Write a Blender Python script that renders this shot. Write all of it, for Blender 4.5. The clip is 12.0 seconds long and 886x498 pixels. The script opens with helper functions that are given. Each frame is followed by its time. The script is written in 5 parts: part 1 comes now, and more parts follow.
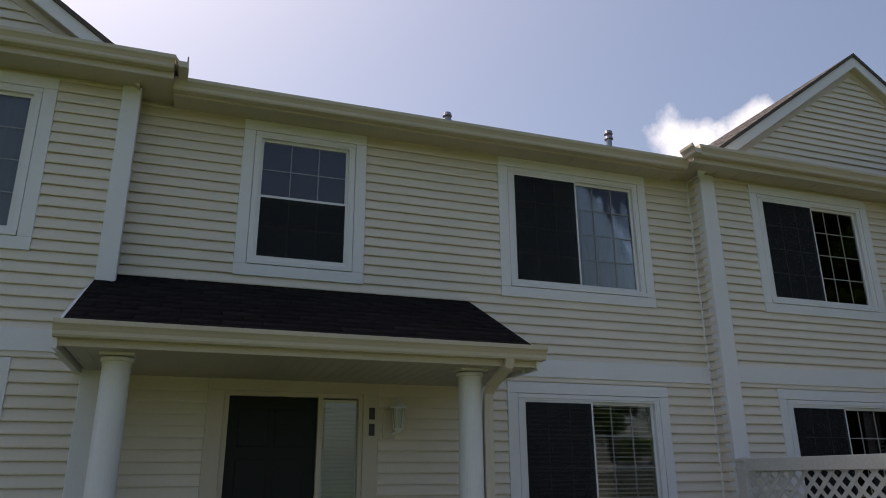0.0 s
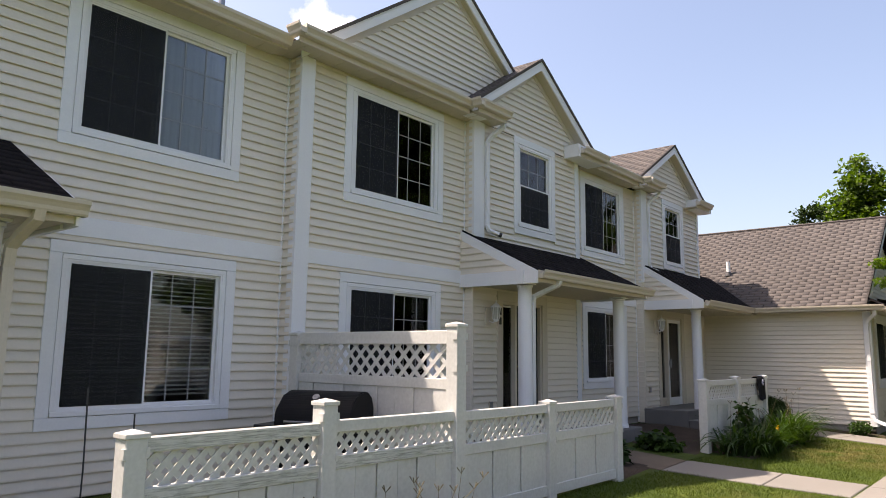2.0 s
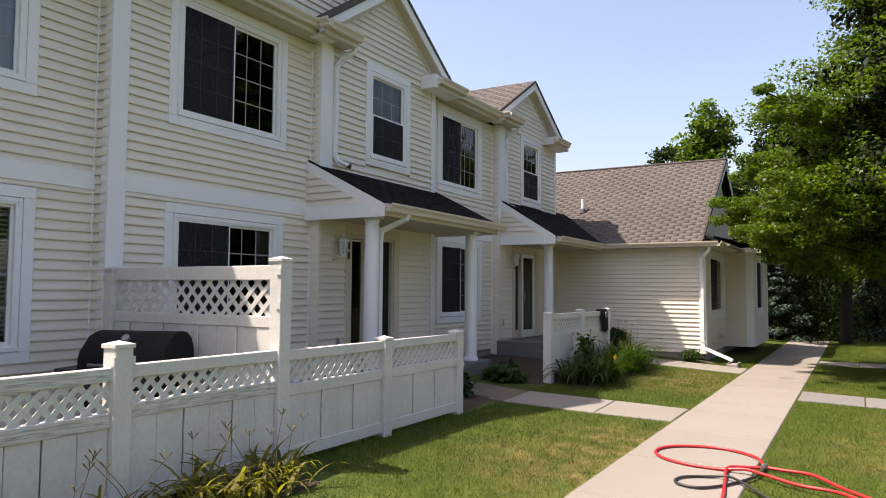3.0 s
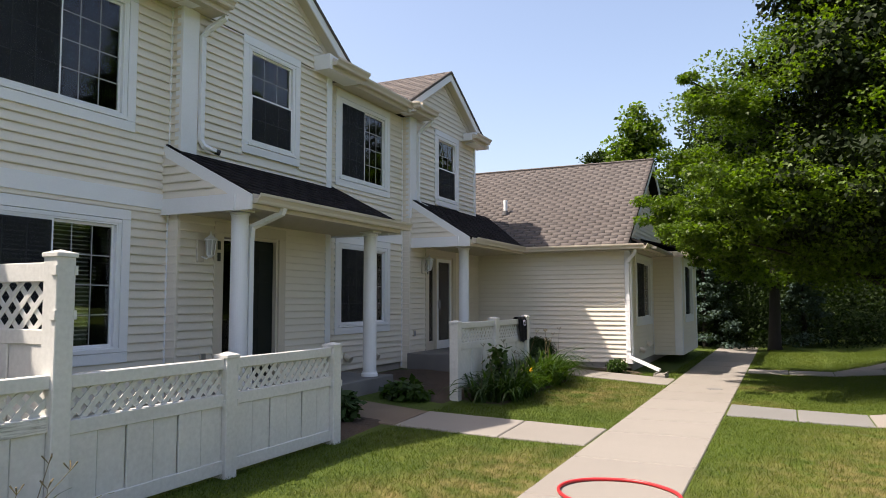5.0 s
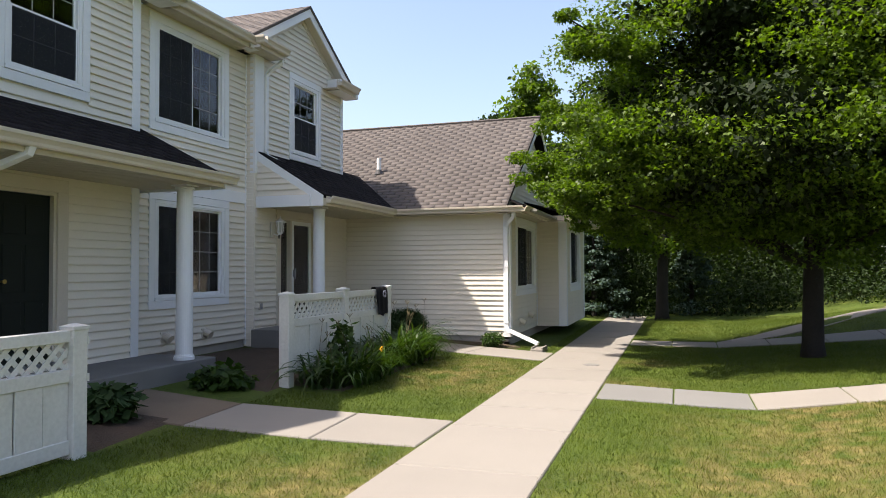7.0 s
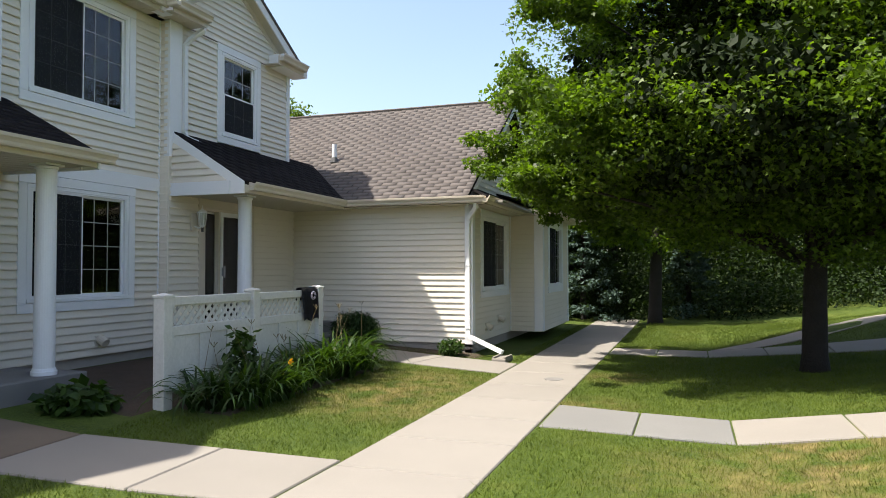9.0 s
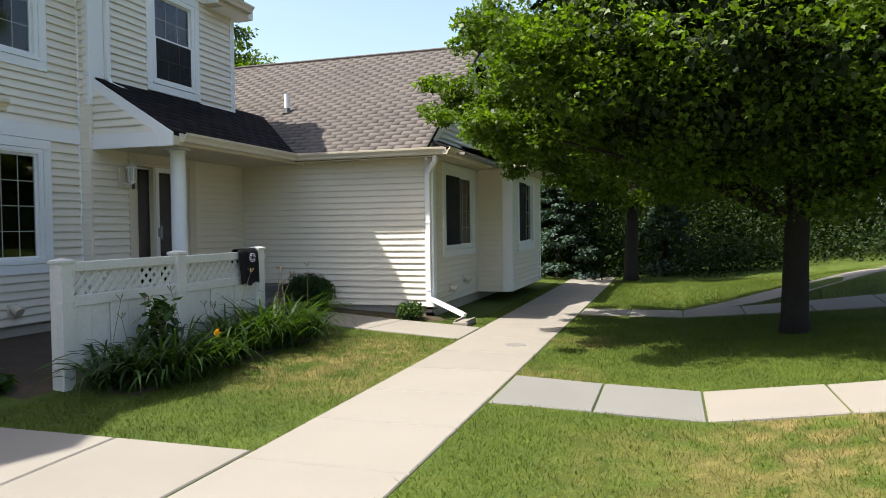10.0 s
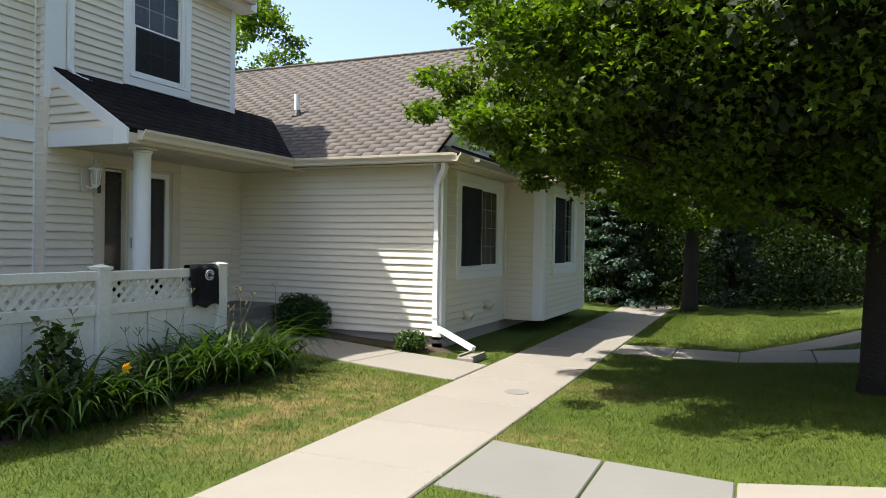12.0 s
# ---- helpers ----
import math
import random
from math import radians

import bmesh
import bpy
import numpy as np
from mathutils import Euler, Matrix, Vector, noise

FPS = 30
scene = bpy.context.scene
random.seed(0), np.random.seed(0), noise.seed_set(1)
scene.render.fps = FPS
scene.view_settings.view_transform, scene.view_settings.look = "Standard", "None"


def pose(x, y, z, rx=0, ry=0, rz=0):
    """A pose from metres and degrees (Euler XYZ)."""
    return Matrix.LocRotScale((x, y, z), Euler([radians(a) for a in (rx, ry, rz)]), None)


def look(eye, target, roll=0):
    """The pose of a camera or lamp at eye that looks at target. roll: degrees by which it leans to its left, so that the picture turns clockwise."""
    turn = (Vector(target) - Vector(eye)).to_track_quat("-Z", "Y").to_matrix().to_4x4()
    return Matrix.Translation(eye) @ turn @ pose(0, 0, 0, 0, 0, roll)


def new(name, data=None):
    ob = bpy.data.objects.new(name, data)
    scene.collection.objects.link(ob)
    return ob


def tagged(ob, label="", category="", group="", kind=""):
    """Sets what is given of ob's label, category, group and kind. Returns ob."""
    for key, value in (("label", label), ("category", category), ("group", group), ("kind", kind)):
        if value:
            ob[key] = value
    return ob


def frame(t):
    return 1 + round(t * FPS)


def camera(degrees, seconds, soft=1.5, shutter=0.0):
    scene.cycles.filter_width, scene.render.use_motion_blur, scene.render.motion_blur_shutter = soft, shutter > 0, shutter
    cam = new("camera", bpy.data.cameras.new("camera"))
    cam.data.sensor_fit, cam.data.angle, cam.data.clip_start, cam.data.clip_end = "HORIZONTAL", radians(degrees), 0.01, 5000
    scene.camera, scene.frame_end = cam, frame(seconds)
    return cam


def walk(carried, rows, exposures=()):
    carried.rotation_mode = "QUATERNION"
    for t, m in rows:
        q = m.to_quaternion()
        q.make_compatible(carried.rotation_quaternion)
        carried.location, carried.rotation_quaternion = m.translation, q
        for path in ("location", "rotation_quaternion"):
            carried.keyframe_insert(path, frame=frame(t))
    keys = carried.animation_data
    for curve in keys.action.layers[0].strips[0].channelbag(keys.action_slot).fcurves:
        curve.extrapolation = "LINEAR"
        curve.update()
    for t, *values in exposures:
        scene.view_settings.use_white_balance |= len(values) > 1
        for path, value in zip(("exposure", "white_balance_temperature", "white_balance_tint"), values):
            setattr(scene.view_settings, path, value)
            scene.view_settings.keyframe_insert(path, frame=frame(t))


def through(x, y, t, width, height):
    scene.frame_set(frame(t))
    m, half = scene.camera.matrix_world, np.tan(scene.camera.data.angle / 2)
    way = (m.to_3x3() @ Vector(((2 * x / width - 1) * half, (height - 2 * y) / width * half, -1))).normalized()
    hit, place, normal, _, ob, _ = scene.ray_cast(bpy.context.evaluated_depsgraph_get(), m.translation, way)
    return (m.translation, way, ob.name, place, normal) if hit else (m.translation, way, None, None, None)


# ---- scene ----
cam = camera(63.8, 12.0, soft=0.9)
# seconds, eye x y z, yaw, pitch, roll
ROWS = [
    (0, -0.019, 0.109, 1.668, -19.32, 17.84, -0.40),
    (0.5, 0.040, 0.092, 1.669, -25.41, 13.62, -0.50),
    (1, 0.096, 0.045, 1.667, -34.68, 10.49, -0.90),
    (1.5, 0.230, 0.034, 1.631, -44.01, 9.30, -1.00),
    (2, 0.473, 0.048, 1.609, -49.80, 8.51, 0.70),
    (2.5, 0.706, 0.069, 1.615, -56.09, 4.73, 0.40),
    (3, 1.001, -0.092, 1.632, -59.77, 3.35, 0.40),
    (3.2, 1.102, -0.124, 1.606, -60.82, 2.95, 0.40),
    (5, 2.515, -0.028, 1.583, -64.49, 4.16, -0.10),
    (5.5, 2.991, -0.050, 1.559, -68.02, 2.38, -0.70),
    (6, 3.493, -0.061, 1.580, -70.89, 2.41, -0.40),
    (6.5, 3.882, -0.209, 1.563, -71.82, 0.63, -0.60),
    (6.7, 4.092, -0.195, 1.563, -72.02, 1.43, -0.40),
    (8.3, 5.601, -0.526, 1.484, -71.03, 1.60, 0.00),
    (8.5, 5.798, -0.526, 1.517, -71.91, 0.66, -0.10),
    (9, 6.254, -0.671, 1.524, -70.84, 1.69, -0.10),
    (9.5, 6.757, -0.695, 1.523, -69.53, 1.35, -1.40),
    (10, 7.184, -0.779, 1.523, -72.15, -1.72, -0.70),
    (10.5, 7.648, -0.851, 1.529, -70.06, -0.03, 1.10),
    (11, 8.071, -0.974, 1.548, -67.27, 0.72, 1.40),
    (11.5, 8.535, -1.039, 1.557, -66.79, -0.83, 0.40),
    (12, 8.965, -1.125, 1.550, -66.36, -0.40, 0.90),
]
EXPOSURES = [(0, 0.02, 6900, 17), (0.5, 0.25, 6950, 18), (1, 0.57, 7000, 19), (1.5, 0.85, 7150, 20), (2.5, 0.98, 7200, 20), (5, 0.93, 6950, 16), (5.5, 0.88, 6950, 16), (6.5, 1.06, 6850, 15), (9, 1.15, 6650, 10), (12, 1.16, 6600, 7)]
walk(cam, [(t, pose(x, y, z, 90 + pitch, 0, yaw) @ pose(0, 0, 0, 0, 0, roll)) for t, x, y, z, yaw, pitch, roll in ROWS], EXPOSURES)

# ---- world and sun: a high sun behind the row of houses, from its left ----
SUN = Vector((-0.325, 0.475, 1.0)).normalized()
world = bpy.data.worlds.new("sky")
scene.world = world
world.use_nodes = True
wn = world.node_tree.nodes
sky = wn.new("ShaderNodeTexSky")
sky.sky_type = "NISHITA"
sky.sun_disc = False
sky.sun_elevation = math.asin(SUN.z)
sky.sun_rotation = math.atan2(SUN.x, SUN.y)
sky.air_density, sky.dust_density, sky.ozone_density = 1.0, 3.0, 0.65
wn["Background"].inputs["Strength"].default_value = 0.145
wl = world.node_tree.links
tint_in = sky.outputs[0]
where = wn.new("ShaderNodeTexCoord")
puff = wn.new("ShaderNodeTexNoise")
puff.inputs["Scale"].default_value, puff.inputs["Detail"].default_value, puff.inputs["Roughness"].default_value = 9.0, 9.0, 0.55
wl.new(where.outputs["Generated"], puff.inputs["Vector"])
for way, size, thick in (((0.575, 0.69, 0.405), 0.10, 0.9), ((0.64, 0.645, 0.405), 0.09, 0.9), ((0.52, 0.74, 0.375), 0.08, 0.9)):
    far = wn.new("ShaderNodeVectorMath")
    far.operation = "DISTANCE"
    far.inputs[1].default_value = Vector(way).normalized()
    wl.new(where.outputs["Generated"], far.inputs[0])
    rim = wn.new("ShaderNodeMapRange")
    rim.inputs["From Min"].default_value, rim.inputs["From Max"].default_value = size, 0.0
    rim.inputs["To Min"].default_value, rim.inputs["To Max"].default_value = -0.30, 0.35
    wl.new(far.outputs["Value"], rim.inputs["Value"])
    body = wn.new("ShaderNodeMath")
    wl.new(rim.outputs[0], body.inputs[0])
    wl.new(puff.outputs["Fac"], body.inputs[1])
    edge = wn.new("ShaderNodeMapRange")
    edge.inputs["From Min"].default_value, edge.inputs["From Max"].default_value = 0.50, 0.66
    edge.inputs["To Max"].default_value = thick
    wl.new(body.outputs[0], edge.inputs["Value"])
    cloud = wn.new("ShaderNodeMix")
    cloud.data_type = "RGBA"
    cloud.inputs["B"].default_value = (7.5, 7.6, 7.9, 1)
    wl.new(edge.outputs[0], cloud.inputs["Factor"])
    wl.new(tint_in, cloud.inputs["A"])
    tint_in = cloud.outputs["Result"]
wl.new(tint_in, wn["Background"].inputs[0])
sun_data = bpy.data.lights.new("sun", "SUN")
sun_data.energy, sun_data.angle, sun_data.color = 5.0, radians(0.6), (1.0, 0.95, 0.86)
sun = new("sun", sun_data)
sun.matrix_world = look(SUN * 60, (0, 0, 0))


# ---- materials ----
def material(name, base, rough=0.6, vary=0.12, scale=3.0, fine=60.0, bump=0.15, metal=0.0, tint=None, spec=0.5, piece=0.0, depth=0.004):
    """Two scales of colour variation and a fine relief on one base colour; piece: how far single pieces differ."""
    m = bpy.data.materials.new(name)
    m.use_nodes = True
    nt = m.node_tree
    n, l = nt.nodes, nt.links
    b = n["Principled BSDF"]
    b.inputs["Roughness"].default_value, b.inputs["Metallic"].default_value = rough, metal
    b.inputs["Specular IOR Level"].default_value = spec
    tc = n.new("ShaderNodeTexCoord")
    big, small = n.new("ShaderNodeTexNoise"), n.new("ShaderNodeTexNoise")
    big.inputs["Scale"].default_value, big.inputs["Detail"].default_value = scale, 5
    small.inputs["Scale"].default_value, small.inputs["Detail"].default_value = fine, 3
    l.new(tc.outputs["Object"], big.inputs["Vector"])
    l.new(tc.outputs["Object"], small.inputs["Vector"])
    add = n.new("ShaderNodeMath")
    add.operation = "ADD"
    l.new(big.outputs["Fac"], add.inputs[0])
    l.new(small.outputs["Fac"], add.inputs[1])
    last = add.outputs[0]
    if piece:
        info = n.new("ShaderNodeObjectInfo")
        geo = n.new("ShaderNodeNewGeometry")
        s = n.new("ShaderNodeMath")
        s.operation = "ADD"
        l.new(info.outputs["Random"], s.inputs[0])
        l.new(geo.outputs["Random Per Island"], s.inputs[1])
        f = n.new("ShaderNodeMath")
        f.operation = "FRACT"
        l.new(s.outputs[0], f.inputs[0])
        ma = n.new("ShaderNodeMath")
        ma.operation = "MULTIPLY_ADD"
        ma.inputs[1].default_value = piece
        l.new(f.outputs[0], ma.inputs[0])
        l.new(last, ma.inputs[2])
        last = ma.outputs[0]
    ramp = n.new("ShaderNodeMapRange")
    ramp.inputs["From Min"].default_value, ramp.inputs["From Max"].default_value = 0.6, 1.4 + piece
    l.new(last, ramp.inputs["Value"])
    mix = n.new("ShaderNodeMix")
    mix.data_type = "RGBA"
    dark = [c * (1 - vary) for c in base]
    light = [min(1, c * (1 + vary)) for c in (tint or base)]
    mix.inputs["A"].default_value, mix.inputs["B"].default_value = (*dark, 1), (*light, 1)
    l.new(ramp.outputs[0], mix.inputs["Factor"])
    l.new(mix.outputs["Result"], b.inputs["Base Color"])
    if bump:
        bp = n.new("ShaderNodeBump")
        bp.inputs["Strength"].default_value, bp.inputs["Distance"].default_value = bump, depth
        l.new(small.outputs["Fac"], bp.inputs["Height"])
        l.new(bp.outputs[0], b.inputs["Normal"])
    return m


SIDING = material("cream_vinyl_siding", (0.70, 0.635, 0.535), 0.5, 0.05, 1.2, 40, 0.06, piece=0.25)
TRIM = material("white_vinyl_trim", (0.735, 0.735, 0.745), 0.45, 0.04, 2, 50, 0.04)
CREAM = material("cream_aluminium", (0.56, 0.495, 0.405), 0.42, 0.06, 2, 50, 0.04)
SOFFIT = material("beige_soffit", (0.50, 0.45, 0.36), 0.55, 0.06, 2, 40, 0.05)
FENCE = material("white_vinyl_fence", (0.55, 0.54, 0.505), 0.45, 0.09, 1.5, 30, 0.06, tint=(0.60, 0.59, 0.555))
SHINGLE = material("brown_asphalt_shingle", (0.083, 0.072, 0.067), 0.9, 0.15, 0.7, 160, 0.5, tint=(0.104, 0.091, 0.084), piece=0.16, spec=0.2)
# Near-black copy of SHINGLE: shade on the porch roofs put into the colour.
SHADED_SHINGLE = material("shaded_asphalt_shingle", (0.017, 0.015, 0.0155), 0.95, 0.4, 1.0, 220, 0.6, piece=0.8, spec=0.05)
CONCRETE = material("pale_concrete", (0.208, 0.190, 0.167), 0.85, 0.09, 1.4, 120, 0.35, piece=0.35, spec=0.3)
GREY_SLAB = material("weathered_grey_concrete", (0.150, 0.147, 0.139), 0.88, 0.1, 1.6, 120, 0.35, piece=0.3, spec=0.3)
# Darker and browner than the other path slabs.
BROWN_SLAB = material("brown_concrete", (0.140, 0.108, 0.078), 0.85, 0.18, 2.2, 120, 0.35, spec=0.3)
OLD_CONCRETE = material("grey_concrete", (0.165, 0.158, 0.150), 0.9, 0.2, 2.0, 120, 0.35, spec=0.3)
BLOCK = material("foundation_block", (0.34, 0.30, 0.27), 0.9, 0.2, 5, 90, 0.4, piece=0.8)
DOOR = material("dark_green_door_paint", (0.007, 0.011, 0.010), 0.5, 0.15, 3, 60, 0.05, spec=0.25)
BLACK = material("black_enamel", (0.010, 0.010, 0.011), 0.5, 0.2, 4, 120, 0.05, spec=0.12)
DARK_PLASTIC = material("dark_plastic", (0.02, 0.02, 0.022), 0.5, 0.2, 4, 120, 0.1)
STEEL = material("galvanised_steel", (0.30, 0.31, 0.33), 0.4, 0.12, 6, 90, 0.05, metal=0.8)
BRASS = material("brass", (0.55, 0.40, 0.16), 0.35, 0.1, 6, 90, 0.05, metal=1.0)
HOSE = material("red_rubber", (0.42, 0.018, 0.02), 0.4, 0.12, 6, 90, 0.08)
CORD = material("black_rubber", (0.02, 0.02, 0.02), 0.5, 0.2, 6, 90, 0.08)
CLOTH = material("black_cloth", (0.018, 0.017, 0.020), 0.95, 0.3, 8, 220, 0.5)
EMBLEM = material("pale_lilac_print", (0.55, 0.50, 0.60), 0.9, 0.1, 8, 200, 0.1)
MULCH = material("brown_mulch", (0.050, 0.032, 0.020), 0.95, 0.45, 4, 70, 0.9, depth=0.02)
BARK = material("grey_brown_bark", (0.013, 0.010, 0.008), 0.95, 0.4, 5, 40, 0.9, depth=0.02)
INTERIOR = material("room_paint", (0.28, 0.27, 0.25), 0.8, 0.05, 2, 30, 0.05)
BLIND = material("white_blind", (0.80, 0.80, 0.78), 0.6, 0.05, 2, 40, 0.05)
CURTAIN = material("grey_green_curtain", (0.62, 0.67, 0.64), 0.9, 0.10, 3, 90, 0.2)
LAMP_GLASS = material("frosted_lamp_glass", (0.5, 0.5, 0.48), 0.15, 0.05, 3, 60, 0.05)
NUMBER = material("black_numeral_bar", (0.02, 0.02, 0.02), 0.4, 0.1, 3, 60, 0.0)
MUNTIN = material("grey_grille_bar", (0.30, 0.30, 0.30), 0.5, 0.05, 3, 60, 0.0)
PETAL = material("yellow_petal", (0.75, 0.45, 0.03), 0.6, 0.15, 9, 90, 0.1)


def leafy(name, dark, light, rough=0.7, through=0.45, scale=0.9, spec=0.2):
    """Leaves that differ singly and in patches and let some light through."""
    m = material(name, dark, rough, 0.25, scale, 9, 0.0, tint=light, piece=1.0, spec=spec)
    n, l = m.node_tree.nodes, m.node_tree.links
    b, out = n["Principled BSDF"], n["Material Output"]
    tr = n.new("ShaderNodeBsdfTranslucent")
    src = b.inputs["Base Color"].links[0].from_socket
    gain = n.new("ShaderNodeMix")
    gain.data_type, gain.blend_type = "RGBA", "MULTIPLY"
    gain.inputs["Factor"].default_value = 1.0
    gain.inputs["B"].default_value = (1.95, 2.2, 0.42, 1)
    l.new(src, gain.inputs["A"])
    l.new(gain.outputs["Result"], tr.inputs["Color"])
    mix = n.new("ShaderNodeMixShader")
    mix.inputs[0].default_value = through
    l.new(b.outputs[0], mix.inputs[1])
    l.new(tr.outputs[0], mix.inputs[2])
    l.new(mix.outputs[0], out.inputs["Surface"])
    return m


MAPLE = leafy("maple_leaf", (0.006, 0.018, 0.004), (0.088, 0.140, 0.013), rough=0.5, through=0.42, spec=0.28)
# Dark copy of MAPLE: the crown's inner shade is put into the leaf colour.
INNER_SHADE = leafy("shaded_maple_leaf", (0.006, 0.014, 0.004), (0.012, 0.021, 0.004), through=0.05)
# Leaf colour darkened to carry the shade of the woods.
WOODS = leafy("shaded_woodland_leaf", (0.006, 0.015, 0.004), (0.022, 0.040, 0.009), scale=0.4, through=0.25)
SPRUCE = leafy("blue_green_needles", (0.030, 0.055, 0.045), (0.060, 0.095, 0.080), scale=0.6, through=0.15)
LILY = leafy("daylily_leaf", (0.010, 0.026, 0.006), (0.044, 0.080, 0.018), rough=0.45, scale=3, through=0.3)
DRY_LILY = leafy("yellowed_daylily_leaf", (0.060, 0.075, 0.018), (0.200, 0.170, 0.045), scale=3)
BUSH = leafy("dark_yew_leaf", (0.012, 0.030, 0.010), (0.030, 0.060, 0.018), scale=4, through=0.15)
STALK = material("dry_flower_stalk", (0.13, 0.10, 0.045), 0.8, 0.3, 6, 60, 0.1)


def glass_material(name, tint, gloss):
    """A thin pane: clear with a tint, and a mirror of the sky and trees that grows towards grazing view."""
    m = bpy.data.materials.new(name)
    m.use_nodes = True
    n, l = m.node_tree.nodes, m.node_tree.links
    n.remove(n["Principled BSDF"])
    clear, shine, mix, fr = n.new("ShaderNodeBsdfTransparent"), n.new("ShaderNodeBsdfGlossy"), n.new("ShaderNodeMixShader"), n.new("ShaderNodeFresnel")
    clear.inputs[0].default_value = (*tint, 1)
    shine.inputs["Roughness"].default_value = 0.01
    fr.inputs["IOR"].default_value = gloss
    noise_tex, bp = n.new("ShaderNodeTexNoise"), n.new("ShaderNodeBump")
    noise_tex.inputs["Scale"].default_value = 1.3
    bp.inputs["Strength"].default_value, bp.inputs["Distance"].default_value = 0.12, 0.02
    l.new(noise_tex.outputs["Fac"], bp.inputs["Height"])
    l.new(bp.outputs[0], shine.inputs["Normal"])
    l.new(fr.outputs[0], mix.inputs[0])
    l.new(clear.outputs[0], mix.inputs[1])
    l.new(shine.outputs[0], mix.inputs[2])
    l.new(mix.outputs[0], n["Material Output"].inputs["Surface"])
    return m


GLASS = glass_material("window_glass", (0.82, 0.84, 0.83), 1.62)


def screen_material():
    m = bpy.data.materials.new("insect_screen")
    m.use_nodes = True
    n, l = m.node_tree.nodes, m.node_tree.links
    b = n["Principled BSDF"]
    b.inputs["Base Color"].default_value, b.inputs["Roughness"].default_value = (0.006, 0.0065, 0.0065, 1), 0.8
    clear, mix, tex = n.new("ShaderNodeBsdfTransparent"), n.new("ShaderNodeMixShader"), n.new("ShaderNodeTexNoise")
    tex.inputs["Scale"].default_value = 2.0
    mr = n.new("ShaderNodeMapRange")
    mr.inputs["To Min"].default_value, mr.inputs["To Max"].default_value = 0.55, 0.66
    l.new(tex.outputs["Fac"], mr.inputs["Value"])
    l.new(mr.outputs[0], mix.inputs[0])
    l.new(clear.outputs[0], mix.inputs[1])
    l.new(b.outputs[0], mix.inputs[2])
    l.new(mix.outputs[0], n["Material Output"].inputs["Surface"])
    return m


SCREEN = screen_material()


def lawn_material(name, blade=False):
    """Mown grass: green with dry straw patches, finer mottling over it; blade: single blades that differ and let light through."""
    m = bpy.data.materials.new(name)
    m.use_nodes = True
    n, l = m.node_tree.nodes, m.node_tree.links
    b = n["Principled BSDF"]
    b.inputs["Roughness"].default_value, b.inputs["Specular IOR Level"].default_value = 0.8, 0.2
    geo = n.new("ShaderNodeNewGeometry")
    pos = geo.outputs["Position"]

    def noise_of(scale, detail=4):
        t = n.new("ShaderNodeTexNoise")
        t.inputs["Scale"].default_value, t.inputs["Detail"].default_value = scale, detail
        l.new(pos, t.inputs["Vector"])
        return t.outputs["Fac"]

    def ranged(v, a, c, lo=0.0, hi=1.0):
        r = n.new("ShaderNodeMapRange")
        for key, val in (("From Min", a), ("From Max", c), ("To Min", lo), ("To Max", hi)):
            r.inputs[key].default_value = val
        l.new(v, r.inputs["Value"])
        return r.outputs[0]

    def blend(f, a, c):
        x = n.new("ShaderNodeMix")
        x.data_type = "RGBA"
        for sock, val in (("Factor", f), ("A", a), ("B", c)):
            if isinstance(val, tuple):
                x.inputs[sock].default_value = (*val, 1)
            else:
                l.new(val, x.inputs[sock])
        return x.outputs["Result"]

    def math_of(op, a, c):
        x = n.new("ShaderNodeMath")
        x.operation, x.use_clamp = op, True
        for i, val in enumerate((a, c)):
            if isinstance(val, float):
                x.inputs[i].default_value = val
            else:
                l.new(val, x.inputs[i])
        return x.outputs[0]

    def patch(cx, cy, rad):
        d = n.new("ShaderNodeVectorMath")
        d.operation = "DISTANCE"
        d.inputs[1].default_value = (cx, cy, 0.0)
        l.new(pos, d.inputs[0])
        return ranged(d.outputs["Value"], rad, rad * 0.25)

    green = blend(ranged(noise_of(2.2), 0.35, 0.7), (0.027, 0.053, 0.007), (0.064, 0.100, 0.012))
    green = blend(ranged(noise_of(40, 4), 0.35, 0.75, 0.0, 0.8), green, (0.105, 0.137, 0.020))
    green = blend(ranged(noise_of(0.9, 6), 0.50, 0.72, 0.0, 0.45), green, (0.110, 0.122, 0.022))
    green = blend(ranged(noise_of(110, 2), 0.52, 0.68, 0.0, 0.75), green, (0.014, 0.026, 0.004))
    dry = math_of("MULTIPLY", patch(15.2, 2.75, 1.3), 1.0)
    for cx, cy, rad in ((13.7, 2.75, 1.3), (11.6, -1.9, 2.2), (9.6, -0.9, 1.7), (8.9, 1.9, 1.5), (7.3, 2.3, 1.3), (14.5, 0.35, 0.6), (12.6, -2.2, 1.2), (16.6, 0.3, 0.7)):
        dry = math_of("ADD", dry, patch(cx, cy, rad))
    dry = math_of("MULTIPLY", dry, ranged(noise_of(3.5, 8), 0.36, 0.60))
    dry = math_of("ADD", dry, ranged(noise_of(1.1, 6), 0.60, 0.82, 0.0, 0.45))
    straw = blend(ranged(noise_of(6, 5), 0.35, 0.65), (0.125, 0.092, 0.038), (0.265, 0.190, 0.080))
    colour = blend(math_of("MULTIPLY", dry, 0.7), green, straw)
    if blade:
        each = ranged(geo.outputs["Random Per Island"], 0.0, 1.0, 0.0, 0.55)
        colour = blend(each, colour, (0.132, 0.180, 0.015))
        tr, mix = n.new("ShaderNodeBsdfTranslucent"), n.new("ShaderNodeMixShader")
        mix.inputs[0].default_value = 0.3
        l.new(colour, b.inputs["Base Color"])
        l.new(colour, tr.inputs["Color"])
        l.new(b.outputs[0], mix.inputs[1])
